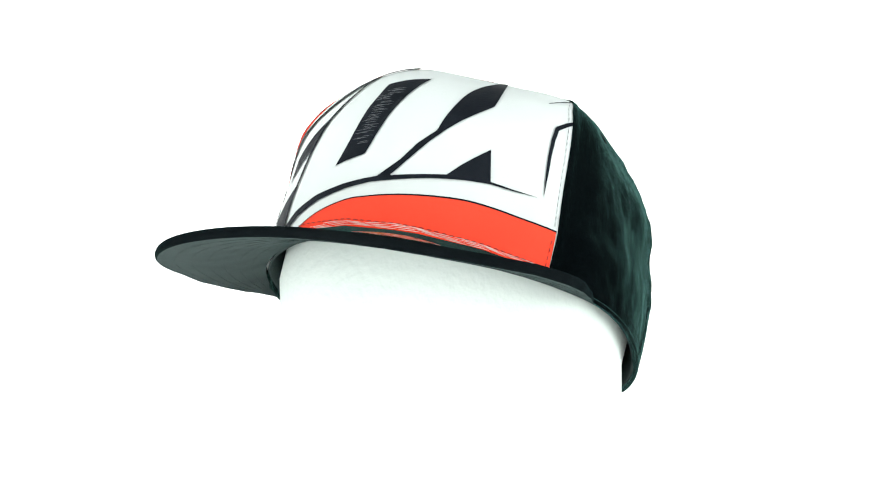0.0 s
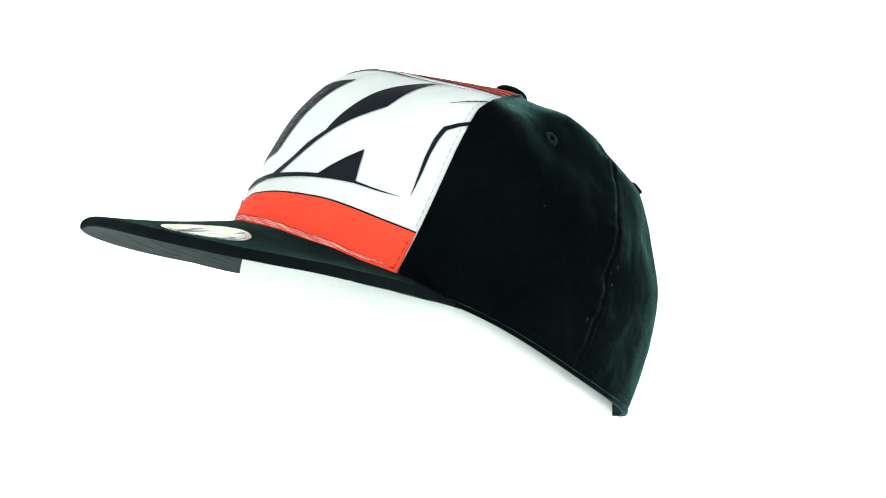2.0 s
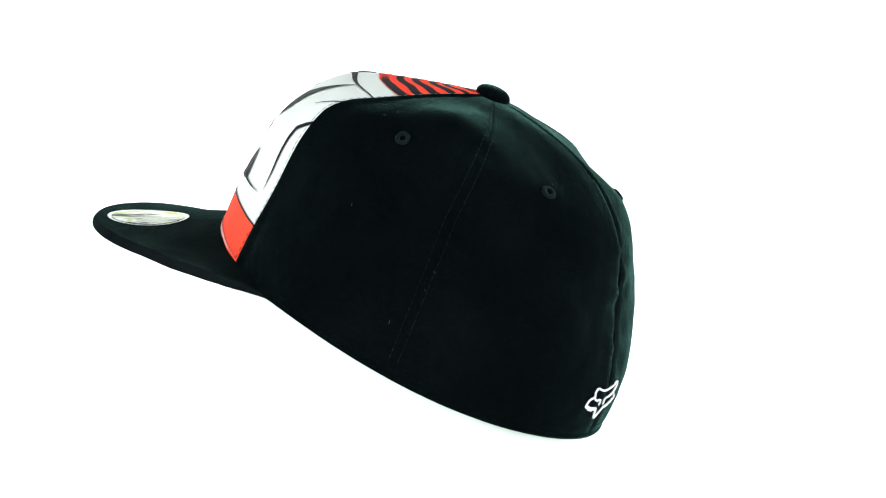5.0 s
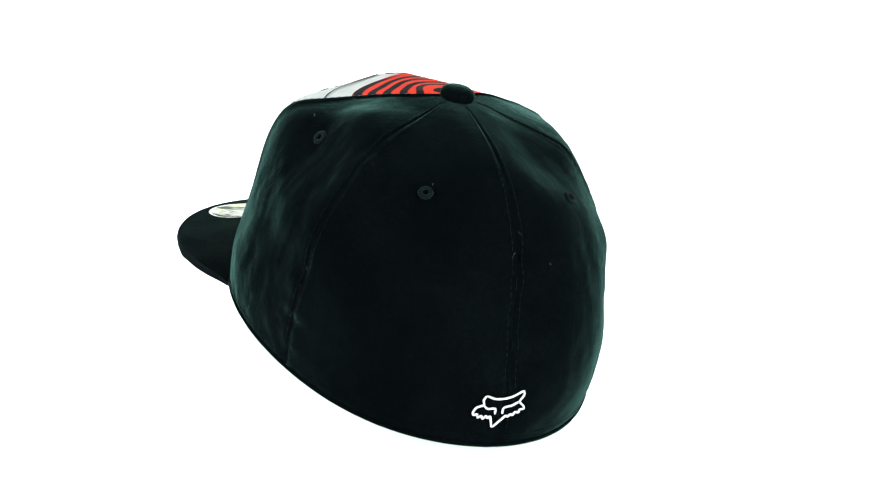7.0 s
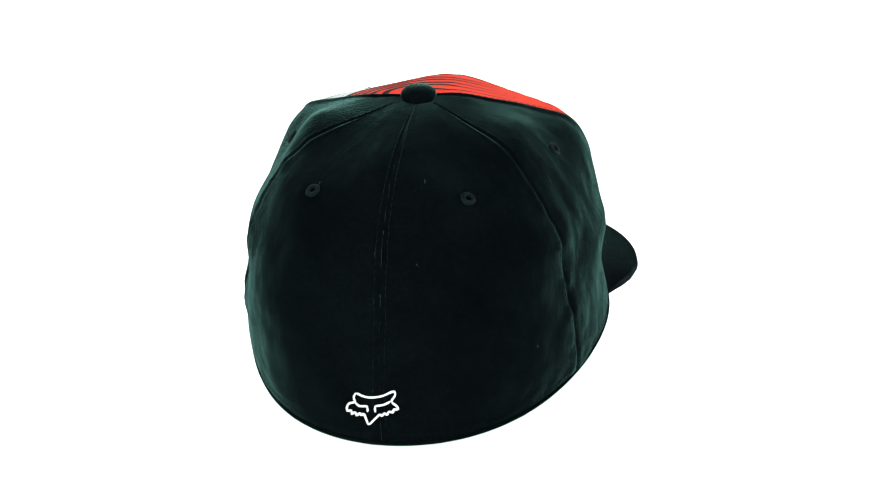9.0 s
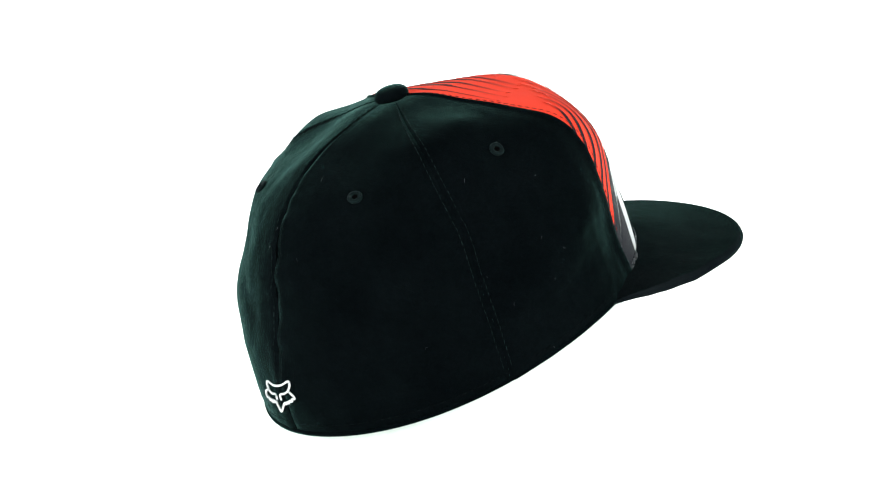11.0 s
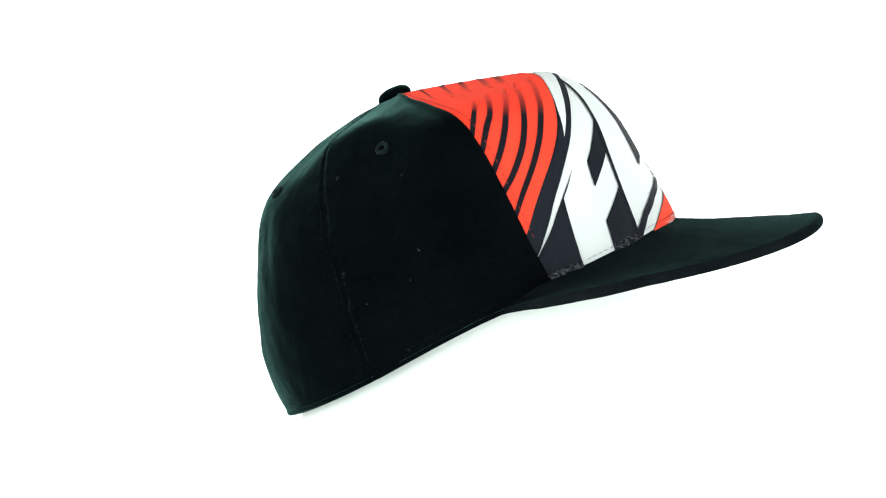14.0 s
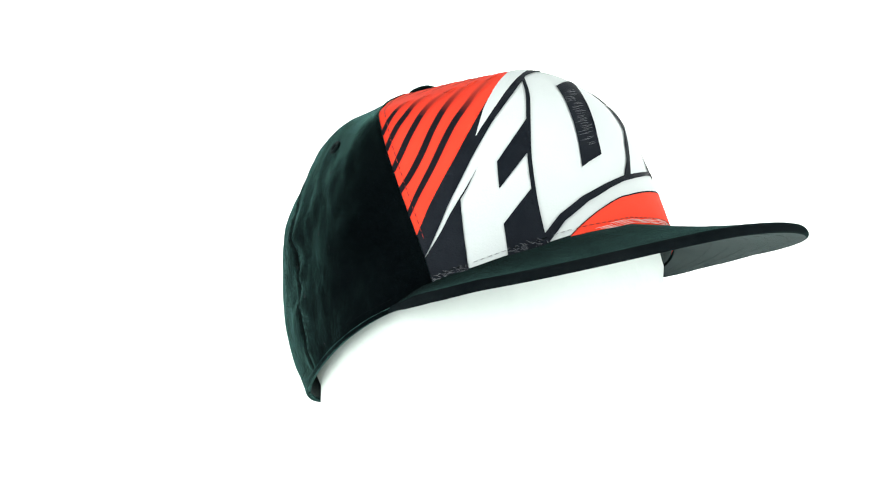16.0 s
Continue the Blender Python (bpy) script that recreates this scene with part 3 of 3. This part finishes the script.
    print_patch("dark_triangle", [(-33.4, 0.342), (-35.0, 0.254), (-30.6, 0.258), (-22.9, 0.258), (-26.2, 0.289), (-29.5, 0.315)], L2, INK, front)
    print_patch("dark_hook", [(-58.8, 0.482), (-55.4, 0.467), (-51.7, 0.445), (-50.7, 0.408), (-50.4, 0.361), (-50.7, 0.305), (-51.1, 0.246), (-51.5, 0.315),
                              (-51.6, 0.370), (-52.1, 0.408), (-53.0, 0.438), (-56.1, 0.458), (-58.8, 0.472)], L2, INK, front)
    print_patch("dark_tick", ribbon([(-49.5, 0.516), (-54.5, 0.536), (-60.5, 0.562)], (0.0003, 0.0006, 0.0008)), L2, INK, front)
    orange_top = smooth_line([(20.1, 0.100), (14.7, 0.135), (8.6, 0.165), (1.1, 0.190), (-4.3, 0.197), (-9.0, 0.201), (-14.5, 0.203), (-23.0, 0.202),
                              (-30.3, 0.198), (-38.2, 0.186), (-47.1, 0.170), (-56.7, 0.156)])
    low = [(float(d), float(joint(d)) - 0.008) for d in np.linspace(-55.9, 18.5, 24)]
    print_patch("orange_band", orange_top + low, L1, ORANGE, front, "orange-red printed band over the brim")
    print_patch("dark_outline", ribbon(orange_top[::6], (0.0003, 0.0005, 0.0007, 0.0008)), L2, INK, front)
    # the thin dark line that runs over the crown towards the seam
    print_patch("dark_outline", ribbon([(2, 0.593), (-11, 0.629), (-26, 0.643), (-40, 0.646), (-52, 0.643), (-62.5, 0.637)],
                                       (0.003, 0.0022, 0.0012, 0.0009, 0.0006)), L2, INK, front)
    # fine pale scratches across the slab
    lines = []
    rng = random.Random(4)
    for k in range(34):
        h = 0.34 + 0.155 * k / 33 + rng.uniform(-0.002, 0.002)
        d0, d1 = np.interp(h, (0.3, 0.42, 0.52), (0.5, -3.5, -7.4)), np.interp(h, (0.3, 0.42, 0.52), (6.8, 4.2, 1.8))
        a = d0 + 0.5 + rng.uniform(0, 0.35) * (d1 - d0)
        b = min(a + rng.uniform(0.4, 0.7) * (d1 - d0), d1 - 0.3)
        line = [(a + (b - a) * u / 5, h + 0.0005 * math.sin(u * 0.9 + k) - 0.004 * u / 5) for u in range(6)]
        lines.append([crown([d], [s], 0.0005)[0] for d, s in line])
    ob = part("scratches", tube_mesh("scratches", lines, 0.00009, SCRATCH, 4), SCRATCH, front, "fine pale scratches printed on the dark slab")
    ob["kind"] = "stuff"


build_print()

BRIM_END = 76.0


def brim_edge(deg):
    """Outer edge of the brim in the cap's own axes: a rounded rectangle on a falling plane."""
    wx, yf, yb, n = 0.10245, 0.17128, 0.02858, 2.479
    out = []
    for d in deg:
        a = radians(d)
        lo, hi = 0.05, 0.4
        for _ in range(40):
            r = (lo + hi) / 2
            x, y = r * math.sin(a), r * math.cos(a)
            inside = (abs(x) / wx) ** n + (max(0, y - yb) / (yf - yb)) ** n < 1
            lo, hi = (r, hi) if inside else (lo, r)
        z = 0.00507 + -0.25336 * (y - yb) - 1.5352 * x * x - 0.4256 * (y - yb) * abs(y - yb) + -0.00822 * x
        out.append((x, y, z))
    return np.array(out)


def brim_root(deg):
    """Level on the crown of the brim's inner edge."""
    return joint(deg) - np.interp(np.abs(deg), (0, 48, 66), (0.012, 0.012, 0.004))


def brim_point(deg, v, up):
    """Between the rim (v 0) and the outer edge (v 1); up: metres above the mid sheet."""
    deg = np.asarray(deg, float)
    inner = crown_local(deg, brim_root(deg), -0.001)
    outer = brim_edge(deg)
    reach = np.interp(np.abs(deg), (0, 54, 62, 69, 73, 76), (1, 1, 0.84, 0.5, 0.22, 0.0))[:, None]
    v = np.asarray(v, float)[:, None]
    p = inner + (outer - inner) * v * reach
    p[:, 2] -= v[:, 0] * np.interp(np.abs(deg), (0, 46, 58, 66, 72, 76), (0, 0, 0.002, 0.0035, 0.002, 0.0))
    p[:, 2] += -0.0015 * np.sin(np.pi * v[:, 0]) * reach[:, 0] + np.asarray(up) / K * np.interp(np.abs(deg), (0, 60, 70, 76), (1, 1, 0.6, 0.2))
    return to_place(p)


def build_brim():
    brim = part("brim", sheet_brim("brim", 1), BRIM, cap, "flat black cloth-covered brim")
    part("underside", sheet_brim("underside", -1), UNDER, brim, "charcoal brim lining with rows of stitching")
    ds = np.linspace(-BRIM_END, BRIM_END, 141)
    nose = []
    for a in np.linspace(-90, 90, 9):
        w = 1.0 + 0.03 * math.cos(radians(a))
        nose.append(brim_point(ds, np.full(len(ds), w), 0.0025 * math.sin(radians(a))))
    v = np.concatenate(nose)
    n = len(ds)
    f = [(j * n + i, j * n + i + 1, (j + 1) * n + i + 1, (j + 1) * n + i) for j in range(8) for i in range(n - 1)]
    part("edge_binding", mesh_from("edge_binding", v, f, EDGE), EDGE, brim, "rolled black brim edge")
    rows = []
    for w in (0.16, 0.30, 0.44, 0.58, 0.72, 0.86):
        d = np.linspace(-BRIM_END + 8, BRIM_END - 8, 160)
        rows += stitches(brim_point(d, np.full(len(d), w), -0.0026), 0.02, 0.0004)
    s = part("underside_stitching", tube_mesh("underside_stitching", rows, 0.0001, UNDER, 4), UNDER, brim, "rows of tonal stitching")
    s["kind"] = "stuff"
    return brim


def sheet_brim(name, side):
    ds = np.linspace(-BRIM_END, BRIM_END, 141)
    vs = np.linspace(0, 1, 15)
    rows = [brim_point(ds, np.full(len(ds), w), side * 0.0025) for w in vs]
    n = len(ds)
    f = [(j * n + i, j * n + i + 1, (j + 1) * n + i + 1, (j + 1) * n + i) for j in range(14) for i in range(n - 1)]
    if side < 0:
        f = [q[::-1] for q in f]
    return mesh_from(name, np.concatenate(rows), f, BRIM if side > 0 else UNDER)


brim = build_brim()


def build_sticker():
    """A round foil sticker on the brim's top: silver border and patterned middle."""
    for name, rad, lift, material, label in (("sticker", 0.0190, 0.0029, SILVER, "round silver foil sticker"),
                                             ("sticker_print", 0.0172, 0.0031, FOIL, "patterned holographic middle of the sticker")):
        v, f = [], []
        rings, seg = 8, 48
        for j in range(rings + 1):
            for i in range(seg):
                a = 2 * math.pi * i / seg
                v.append(sticker_point(rad * j / rings * math.cos(a) / K, rad * j / rings * math.sin(a) / K, lift))
        for j in range(rings):
            for i in range(seg):
                i2 = (i + 1) % seg
                f.append((j * seg + i, (j + 1) * seg + i, (j + 1) * seg + i2, j * seg + i2))
        me = mesh_from(name, v, f, material)
        ob = part(name, me, material, brim if name == "sticker" else sticker_ob[0], label)
        sticker_ob.append(ob)


STICKER = (-0.047, 0.134)
sticker_ob = []


def sticker_point(dx, dy, lift):
    """The point of the brim's top over a place given right and forward in the cap's own axes."""
    x, y = STICKER[0] + dx, STICKER[1] + dy
    deg, v = math.degrees(math.atan2(x, y)), 0.6
    for _ in range(8):
        a = crown_local(np.array([deg]), np.array([brim_root(deg)]), -0.001)[0]
        b = brim_edge([deg])[0]
        d = b[:2] - a[:2]
        v = float(np.dot(np.array([x, y]) - a[:2], d) / np.dot(d, d))
        p = a[:2] + v * d
        deg += math.degrees(math.atan2(x, y) - math.atan2(p[0], p[1]))
    return brim_point(np.array([deg]), np.array([v]), lift)[0]


build_sticker()


def build_button():
    top = crown([0.0], [1.0])[0]
    up = AXES[2]
    a, b = AXES[0], AXES[1]
    prof = [(0.0078, -0.002), (0.0085, 0.0), (0.0086, 0.0015), (0.0078, 0.0032), (0.006, 0.0045), (0.0035, 0.0052), (0.0, 0.0055)]
    v, f, seg = [], [], 32
    for r, z in prof:
        for i in range(seg):
            q = 2 * math.pi * i / seg
            v.append(top + up * z + r * (a * math.cos(q) + b * math.sin(q)))
    for j in range(len(prof) - 1):
        for i in range(seg):
            i2 = (i + 1) % seg
            f.append((j * seg + i, j * seg + i2, (j + 1) * seg + i2, (j + 1) * seg + i))
    part("button", mesh_from("button", v, f, BLACK), BLACK, cap, "cloth-covered top button")


build_button()


def build_eyelet(deg, s, owner):
    """An embroidered air hole: a thick ring of thread round a near-black disc painted as the hole's shade."""
    c = crown([deg], [s], 0.0006)[0]
    e = crown([deg + 1], [s], 0.0006)[0] - c
    w = crown([deg], [s + 0.02], 0.0006)[0] - c
    e /= np.linalg.norm(e)
    nrm = np.cross(e, w)
    nrm /= np.linalg.norm(nrm)
    w = np.cross(nrm, e)
    v, f, seg, ring = [], [], 28, 8
    for i in range(seg):
        q = 2 * math.pi * i / seg
        out = e * math.cos(q) + w * math.sin(q)
        for k in range(ring):
            p = 2 * math.pi * k / ring
            wob = 1 + 0.12 * (i % 2)
            v.append(c + out * (0.0024 + 0.0011 * wob * math.cos(p)) + nrm * 0.0009 * wob * math.sin(p))
    for i in range(seg):
        for k in range(ring):
            i2, k2 = (i + 1) % seg, (k + 1) % ring
            f.append((i * ring + k, i2 * ring + k, i2 * ring + k2, i * ring + k2))
    ob = part("eyelet", mesh_from("eyelet", v, f, EYELET), EYELET, owner, "embroidered air hole")
    v = [c - nrm * 0.0004] + [c - nrm * 0.0002 + (e * math.cos(2 * math.pi * i / 16) + w * math.sin(2 * math.pi * i / 16)) * 0.0019 for i in range(16)]
    f = [(0, 1 + i, 1 + (i + 1) % 16) for i in range(16)]
    part("hole", mesh_from("hole", v, f, HOLE_SHADE), HOLE_SHADE, ob)
    if abs(deg) > 120:
        at = c + e * 0.0004 - w * 0.0003
        v = [at + (e * math.cos(2 * math.pi * i / 10) * 0.0005 + w * math.sin(2 * math.pi * i / 10) * 0.0007) for i in range(10)]
        part("glint", mesh_from("glint", v, [tuple(range(10))], FOAM), FOAM, ob, "white foam seen through the air hole")


HOLE_SHADE = textured("black_hole_shade", (0.001, 0.001, 0.001), (0.002, 0.002, 0.002), 0.9, 50, 0, 100, 0, 0.4, TEAL, 0.0)
for deg, s, owner in ((-89.1, 0.596, side_l), (91.3, 0.597, side_r), (-149.7, 0.581, rear_l), (151.8, 0.58, rear_r)):
    build_eyelet(deg, s, owner)


def build_seams():
    hs = np.linspace(0.05, 0.95, 170)
    for line, offs, material, owner, lift, label, amount in (
            (seam_left, (1.7,), THREAD_GREY, front, 0.0003, "grey top-stitching along the seam", 0),
            (seam_right, (-2.2,), THREAD_RED, front, 0.0005, "dark red top-stitching along the seam", 0),
            (lambda h: -seam_side(h), (-1.3, 1.3), SEAM_THREAD, side_l, 0.0001, "tonal twin top-stitching", 0.0020),
            (seam_side, (-1.3, 1.3), SEAM_THREAD, side_r, 0.0001, "tonal twin top-stitching", 0.0020),
            (lambda h: 180.0 + 0 * h, (-1.3, 1.3), SEAM_THREAD, rear_r, 0.0001, "tonal twin top-stitching", 0.0018)):
        lines = []
        for o in offs:
            hh = np.linspace(0.17, 0.95, 170) if material in (THREAD_GREY, THREAD_RED) else hs
            dd = line(hh) + o * (1 + 1.2 * hh ** 2)
            if material is SEAM_THREAD:
                slack_here = ruffle((dd + 180) % 360 - 180, hh, amount) + lift
            else:
                slack_here = lift
            lines += stitches(crown(dd, hh, slack_here), 0.0024, 0.0010)
        ob = part("seam_stitching", tube_mesh("seam_stitching", lines, 0.0002, material, 4), material, owner, label)
        ob["kind"] = "stuff"
    hs = np.linspace(0.045, 0.15, 40)
    ob = part("seam_stitching", tube_mesh("seam_stitching", stitches(crown(seam_left(hs) + 2.0, hs, 0.0005), 0.0026, 0.0012), 0.00022, THREAD_RED, 4), THREAD_RED, front, "dark red top-stitching along the seam")
    ob["kind"] = "stuff"
    # a row of stitching over the brim, and loose pale threads in the groove below it
    d = np.linspace(-60, 62, 300)
    for cut, material, label in (((-55, 18), THREAD_RED, "dark red stitching over the brim"), ((18, 25), THREAD_GREY, "grey stitching over the brim"),
                                 ((25, 36), THREAD, "dark stitching over the brim"), ((36, 46.8), THREAD_GREY, "grey stitching over the brim"), ((46.8, 57), THREAD, "dark stitching over the brim")):
        d = np.linspace(*cut, 40 + int(3 * (cut[1] - cut[0])))
        ob = part("brim_stitching", tube_mesh("brim_stitching", stitches(crown(d, joint(d) + 0.014, 0.0007), 0.0024, 0.001), 0.00022, material, 4), material, front, label)
        ob["kind"] = "stuff"
    lines = []
    for row in range(4):
        d = np.linspace(-53 + 5 * row, 11 + row, 90)
        sweep = 0.0115 - 0.0030 * row + 0.0012 * np.sin(d * 0.35 + row) - 0.0035 * np.clip((d + 10) / 20, 0, 1)
        lines += stitches(crown(d, joint(d) + sweep, 0.0006), 0.010, 0.0004)
    ob = part("pale_stitching", tube_mesh("pale_stitching", lines, 0.00017, THREAD_PINK, 4), THREAD_PINK, front, "loose pale threads in the brim seam")
    ob["kind"] = "stuff"
    # folded hem along the lower edge, and the sweatband inside
    d = np.concatenate([np.linspace(72, 180, 70), np.linspace(-180, -72, 70)[1:]])
    v, f, ring = [], [], 8
    for i, a in enumerate(d):
        for k in range(ring):
            q = 2 * math.pi * k / ring
            v.append(crown([a], [0.003 + 0.007 * math.sin(q)], 0.0001 + 0.0007 * math.cos(q))[0])
    for i in range(len(d) - 1):
        for k in range(ring):
            k2 = (k + 1) % ring
            f.append((i * ring + k, i * ring + k2, (i + 1) * ring + k2, (i + 1) * ring + k))
    part("hem", mesh_from("hem", v, f, BLACK), BLACK, cap, "folded black lower hem")
    hem = stitches(crown(d, np.full(len(d), 0.03), 0.0004), 0.0026, 0.001)
    ob = part("hem_stitching", tube_mesh("hem_stitching", hem, 0.00022, THREAD, 4), THREAD, cap, "tonal stitching above the hem")
    ob["kind"] = "stuff"
    d = np.linspace(-180, 180, 145)
    tuck = np.interp(np.abs(d), (52, 76), (-0.023, 0.005))
    rows = [crown(d, joint(d) * w + s, g) for w, s, g in ((1.0, tuck + 0.001, -0.0018), (1.0, tuck, -0.0030), (0.8, 0.06, -0.0034), (1, 0.14, -0.0036), (1, 0.14, -0.0026), (1, 0.02, -0.0019))]
    v = np.concatenate(rows)
    f = [(j * 145 + i, (j + 1) * 145 + i, (j + 1) * 145 + i + 1, j * 145 + i + 1) for j in range(5) for i in range(144)]
    part("sweatband", mesh_from("sweatband", v, f, UNDER), UNDER, cap, "black inner sweatband")


build_seams()


def build_emblem():
    """The small white embroidered outline low on the back, as a plain shape."""
    outline = [(-174.8, 0.131), (-177.4, 0.124), (-180.6, 0.129), (-183.5, 0.142), (-183.8, 0.132), (-183.0, 0.118), (-184.2, 0.106), (-184.3, 0.099),
               (-183.4, 0.098), (-183.2, 0.091), (-182.3, 0.092), (-181.9, 0.085), (-181.2, 0.087), (-180.7, 0.081), (-180.1, 0.083), (-178.8, 0.069),
               (-177.5, 0.056), (-177.0, 0.066), (-176.5, 0.081), (-175.9, 0.077), (-175.5, 0.082), (-174.8, 0.075), (-174.4, 0.082), (-173.6, 0.077),
               (-173.4, 0.085), (-172.5, 0.083), (-172.4, 0.091), (-173.0, 0.102), (-174.5, 0.109), (-174.2, 0.119), (-174.8, 0.131)]
    lines = [outline, [(-174.5, 0.107), (-175.6, 0.100), (-177.3, 0.101), (-177.4, 0.087)], [(-179.2, 0.088), (-179.3, 0.103), (-181.2, 0.109), (-182.8, 0.118)]]
    paths = []
    for ln in lines:
        p = np.array(smooth_line(ln, 5))
        paths.append(crown(p[:, 0], p[:, 1], 0.0009))
    part("emblem", tube_mesh("emblem", paths, 0.00054, EMBROIDERY, 6), EMBROIDERY, cap, "white embroidered outline emblem")


build_emblem()


def build_lint():
    """Pale fluff caught on the black cloth, and the frayed grey edge of the print by the brim."""
    rng = random.Random(11)
    fluff = []
    for k in range(24):
        d, h = rng.uniform(70, 290), rng.uniform(0.02, 0.75)
        a, r = rng.uniform(0, 6.28), rng.uniform(0.0003, 0.0009)
        pts = []
        for u in range(4):
            dd = d + math.cos(a + u * 0.4) * r * u / 0.0017
            hh = h + math.sin(a + u * 0.4) * r * u / 0.16
            pts.append(crown([dd], [hh], 0.0022)[0])
        fluff.append(pts)
    ob = part("lint", tube_mesh("lint", fluff, 0.00007, SCRATCH, 3), SCRATCH, cap, "pale lint caught on the black cloth")
    ob["kind"] = "stuff"
    fray = []
    for k in range(80):
        d = rng.choice((rng.uniform(46.5, 57.5), rng.uniform(25.5, 35)))
        h = float(joint(d)) + rng.uniform(-0.002, 0.016)
        fray.append([crown([d + u * 0.35], [h + u * rng.uniform(-0.002, 0.0025)], 0.0009 + 0.0004 * math.sin(u))[0] for u in range(4)])
    ob = part("frayed_edge", tube_mesh("frayed_edge", fray, 0.0001, SCRATCH, 3), SCRATCH, front, "frayed grey threads at the edge of the print")
    ob["kind"] = "stuff"


build_lint()

# ------------------------------------------------------------------- head


def build_head():
    """A plain foam display head without features: it fills the crown and goes down to a flat foot."""
    seg = 72
    d = np.linspace(-180, 180, seg, endpoint=False)
    rings = [crown(d, np.full(seg, s), -0.008) for s in (0.985, 0.9, 0.8, 0.7, 0.6, 0.5, 0.4, 0.3, 0.2, 0.1, 0.0)]
    rim = rings[-1]
    mid = to_place([[0, 0, 0]])[0]
    fwd = np.array([math.cos(-2.10854), math.sin(-2.10854), 0])
    foot = mid - fwd * 0.012
    for k, t in enumerate(np.linspace(0.08, 1, 14)):
        z = rim[:, 2] * (1 - t) + 0.0 * t
        q = rim.copy()
        # brow and cheeks stay full, then the form draws in to the neck and flares at the foot
        wide = 1.0 - 0.52 * (1 / (1 + math.exp(-(t - 0.52) * 14))) + 0.16 * max(0, (t - 0.8) / 0.2) ** 1.5
        cx = mid * (1 - t) + foot * t
        q[:, :2] = cx[:2] + (rim[:, :2] - mid[:2]) * wide
        q[:, 2] = z
        rings.append(q)
    v = np.concatenate(rings + [rings[0].mean(0)[None], np.array([[foot[0], foot[1], 0.0]])])
    f = []
    for j in range(len(rings) - 1):
        for i in range(seg):
            i2 = (i + 1) % seg
            f.append((j * seg + i, (j + 1) * seg + i, (j + 1) * seg + i2, j * seg + i2))
    top, bot = len(rings) * seg, len(rings) * seg + 1
    last = (len(rings) - 1) * seg
    for i in range(seg):
        i2 = (i + 1) % seg
        f.append((top, i, i2))
        f.append((bot, last + i2, last + i))
    return tagged(new("display_head", mesh_from("display_head", v, f, FOAM)), "featureless white foam display head wearing the cap", "display head")


head = build_head()


def motions():
    for thing in (cap, head):
        walk(thing, [(t, pose(0, 0, 0, 0, 0, a)) for t, a in TURN])


motions()
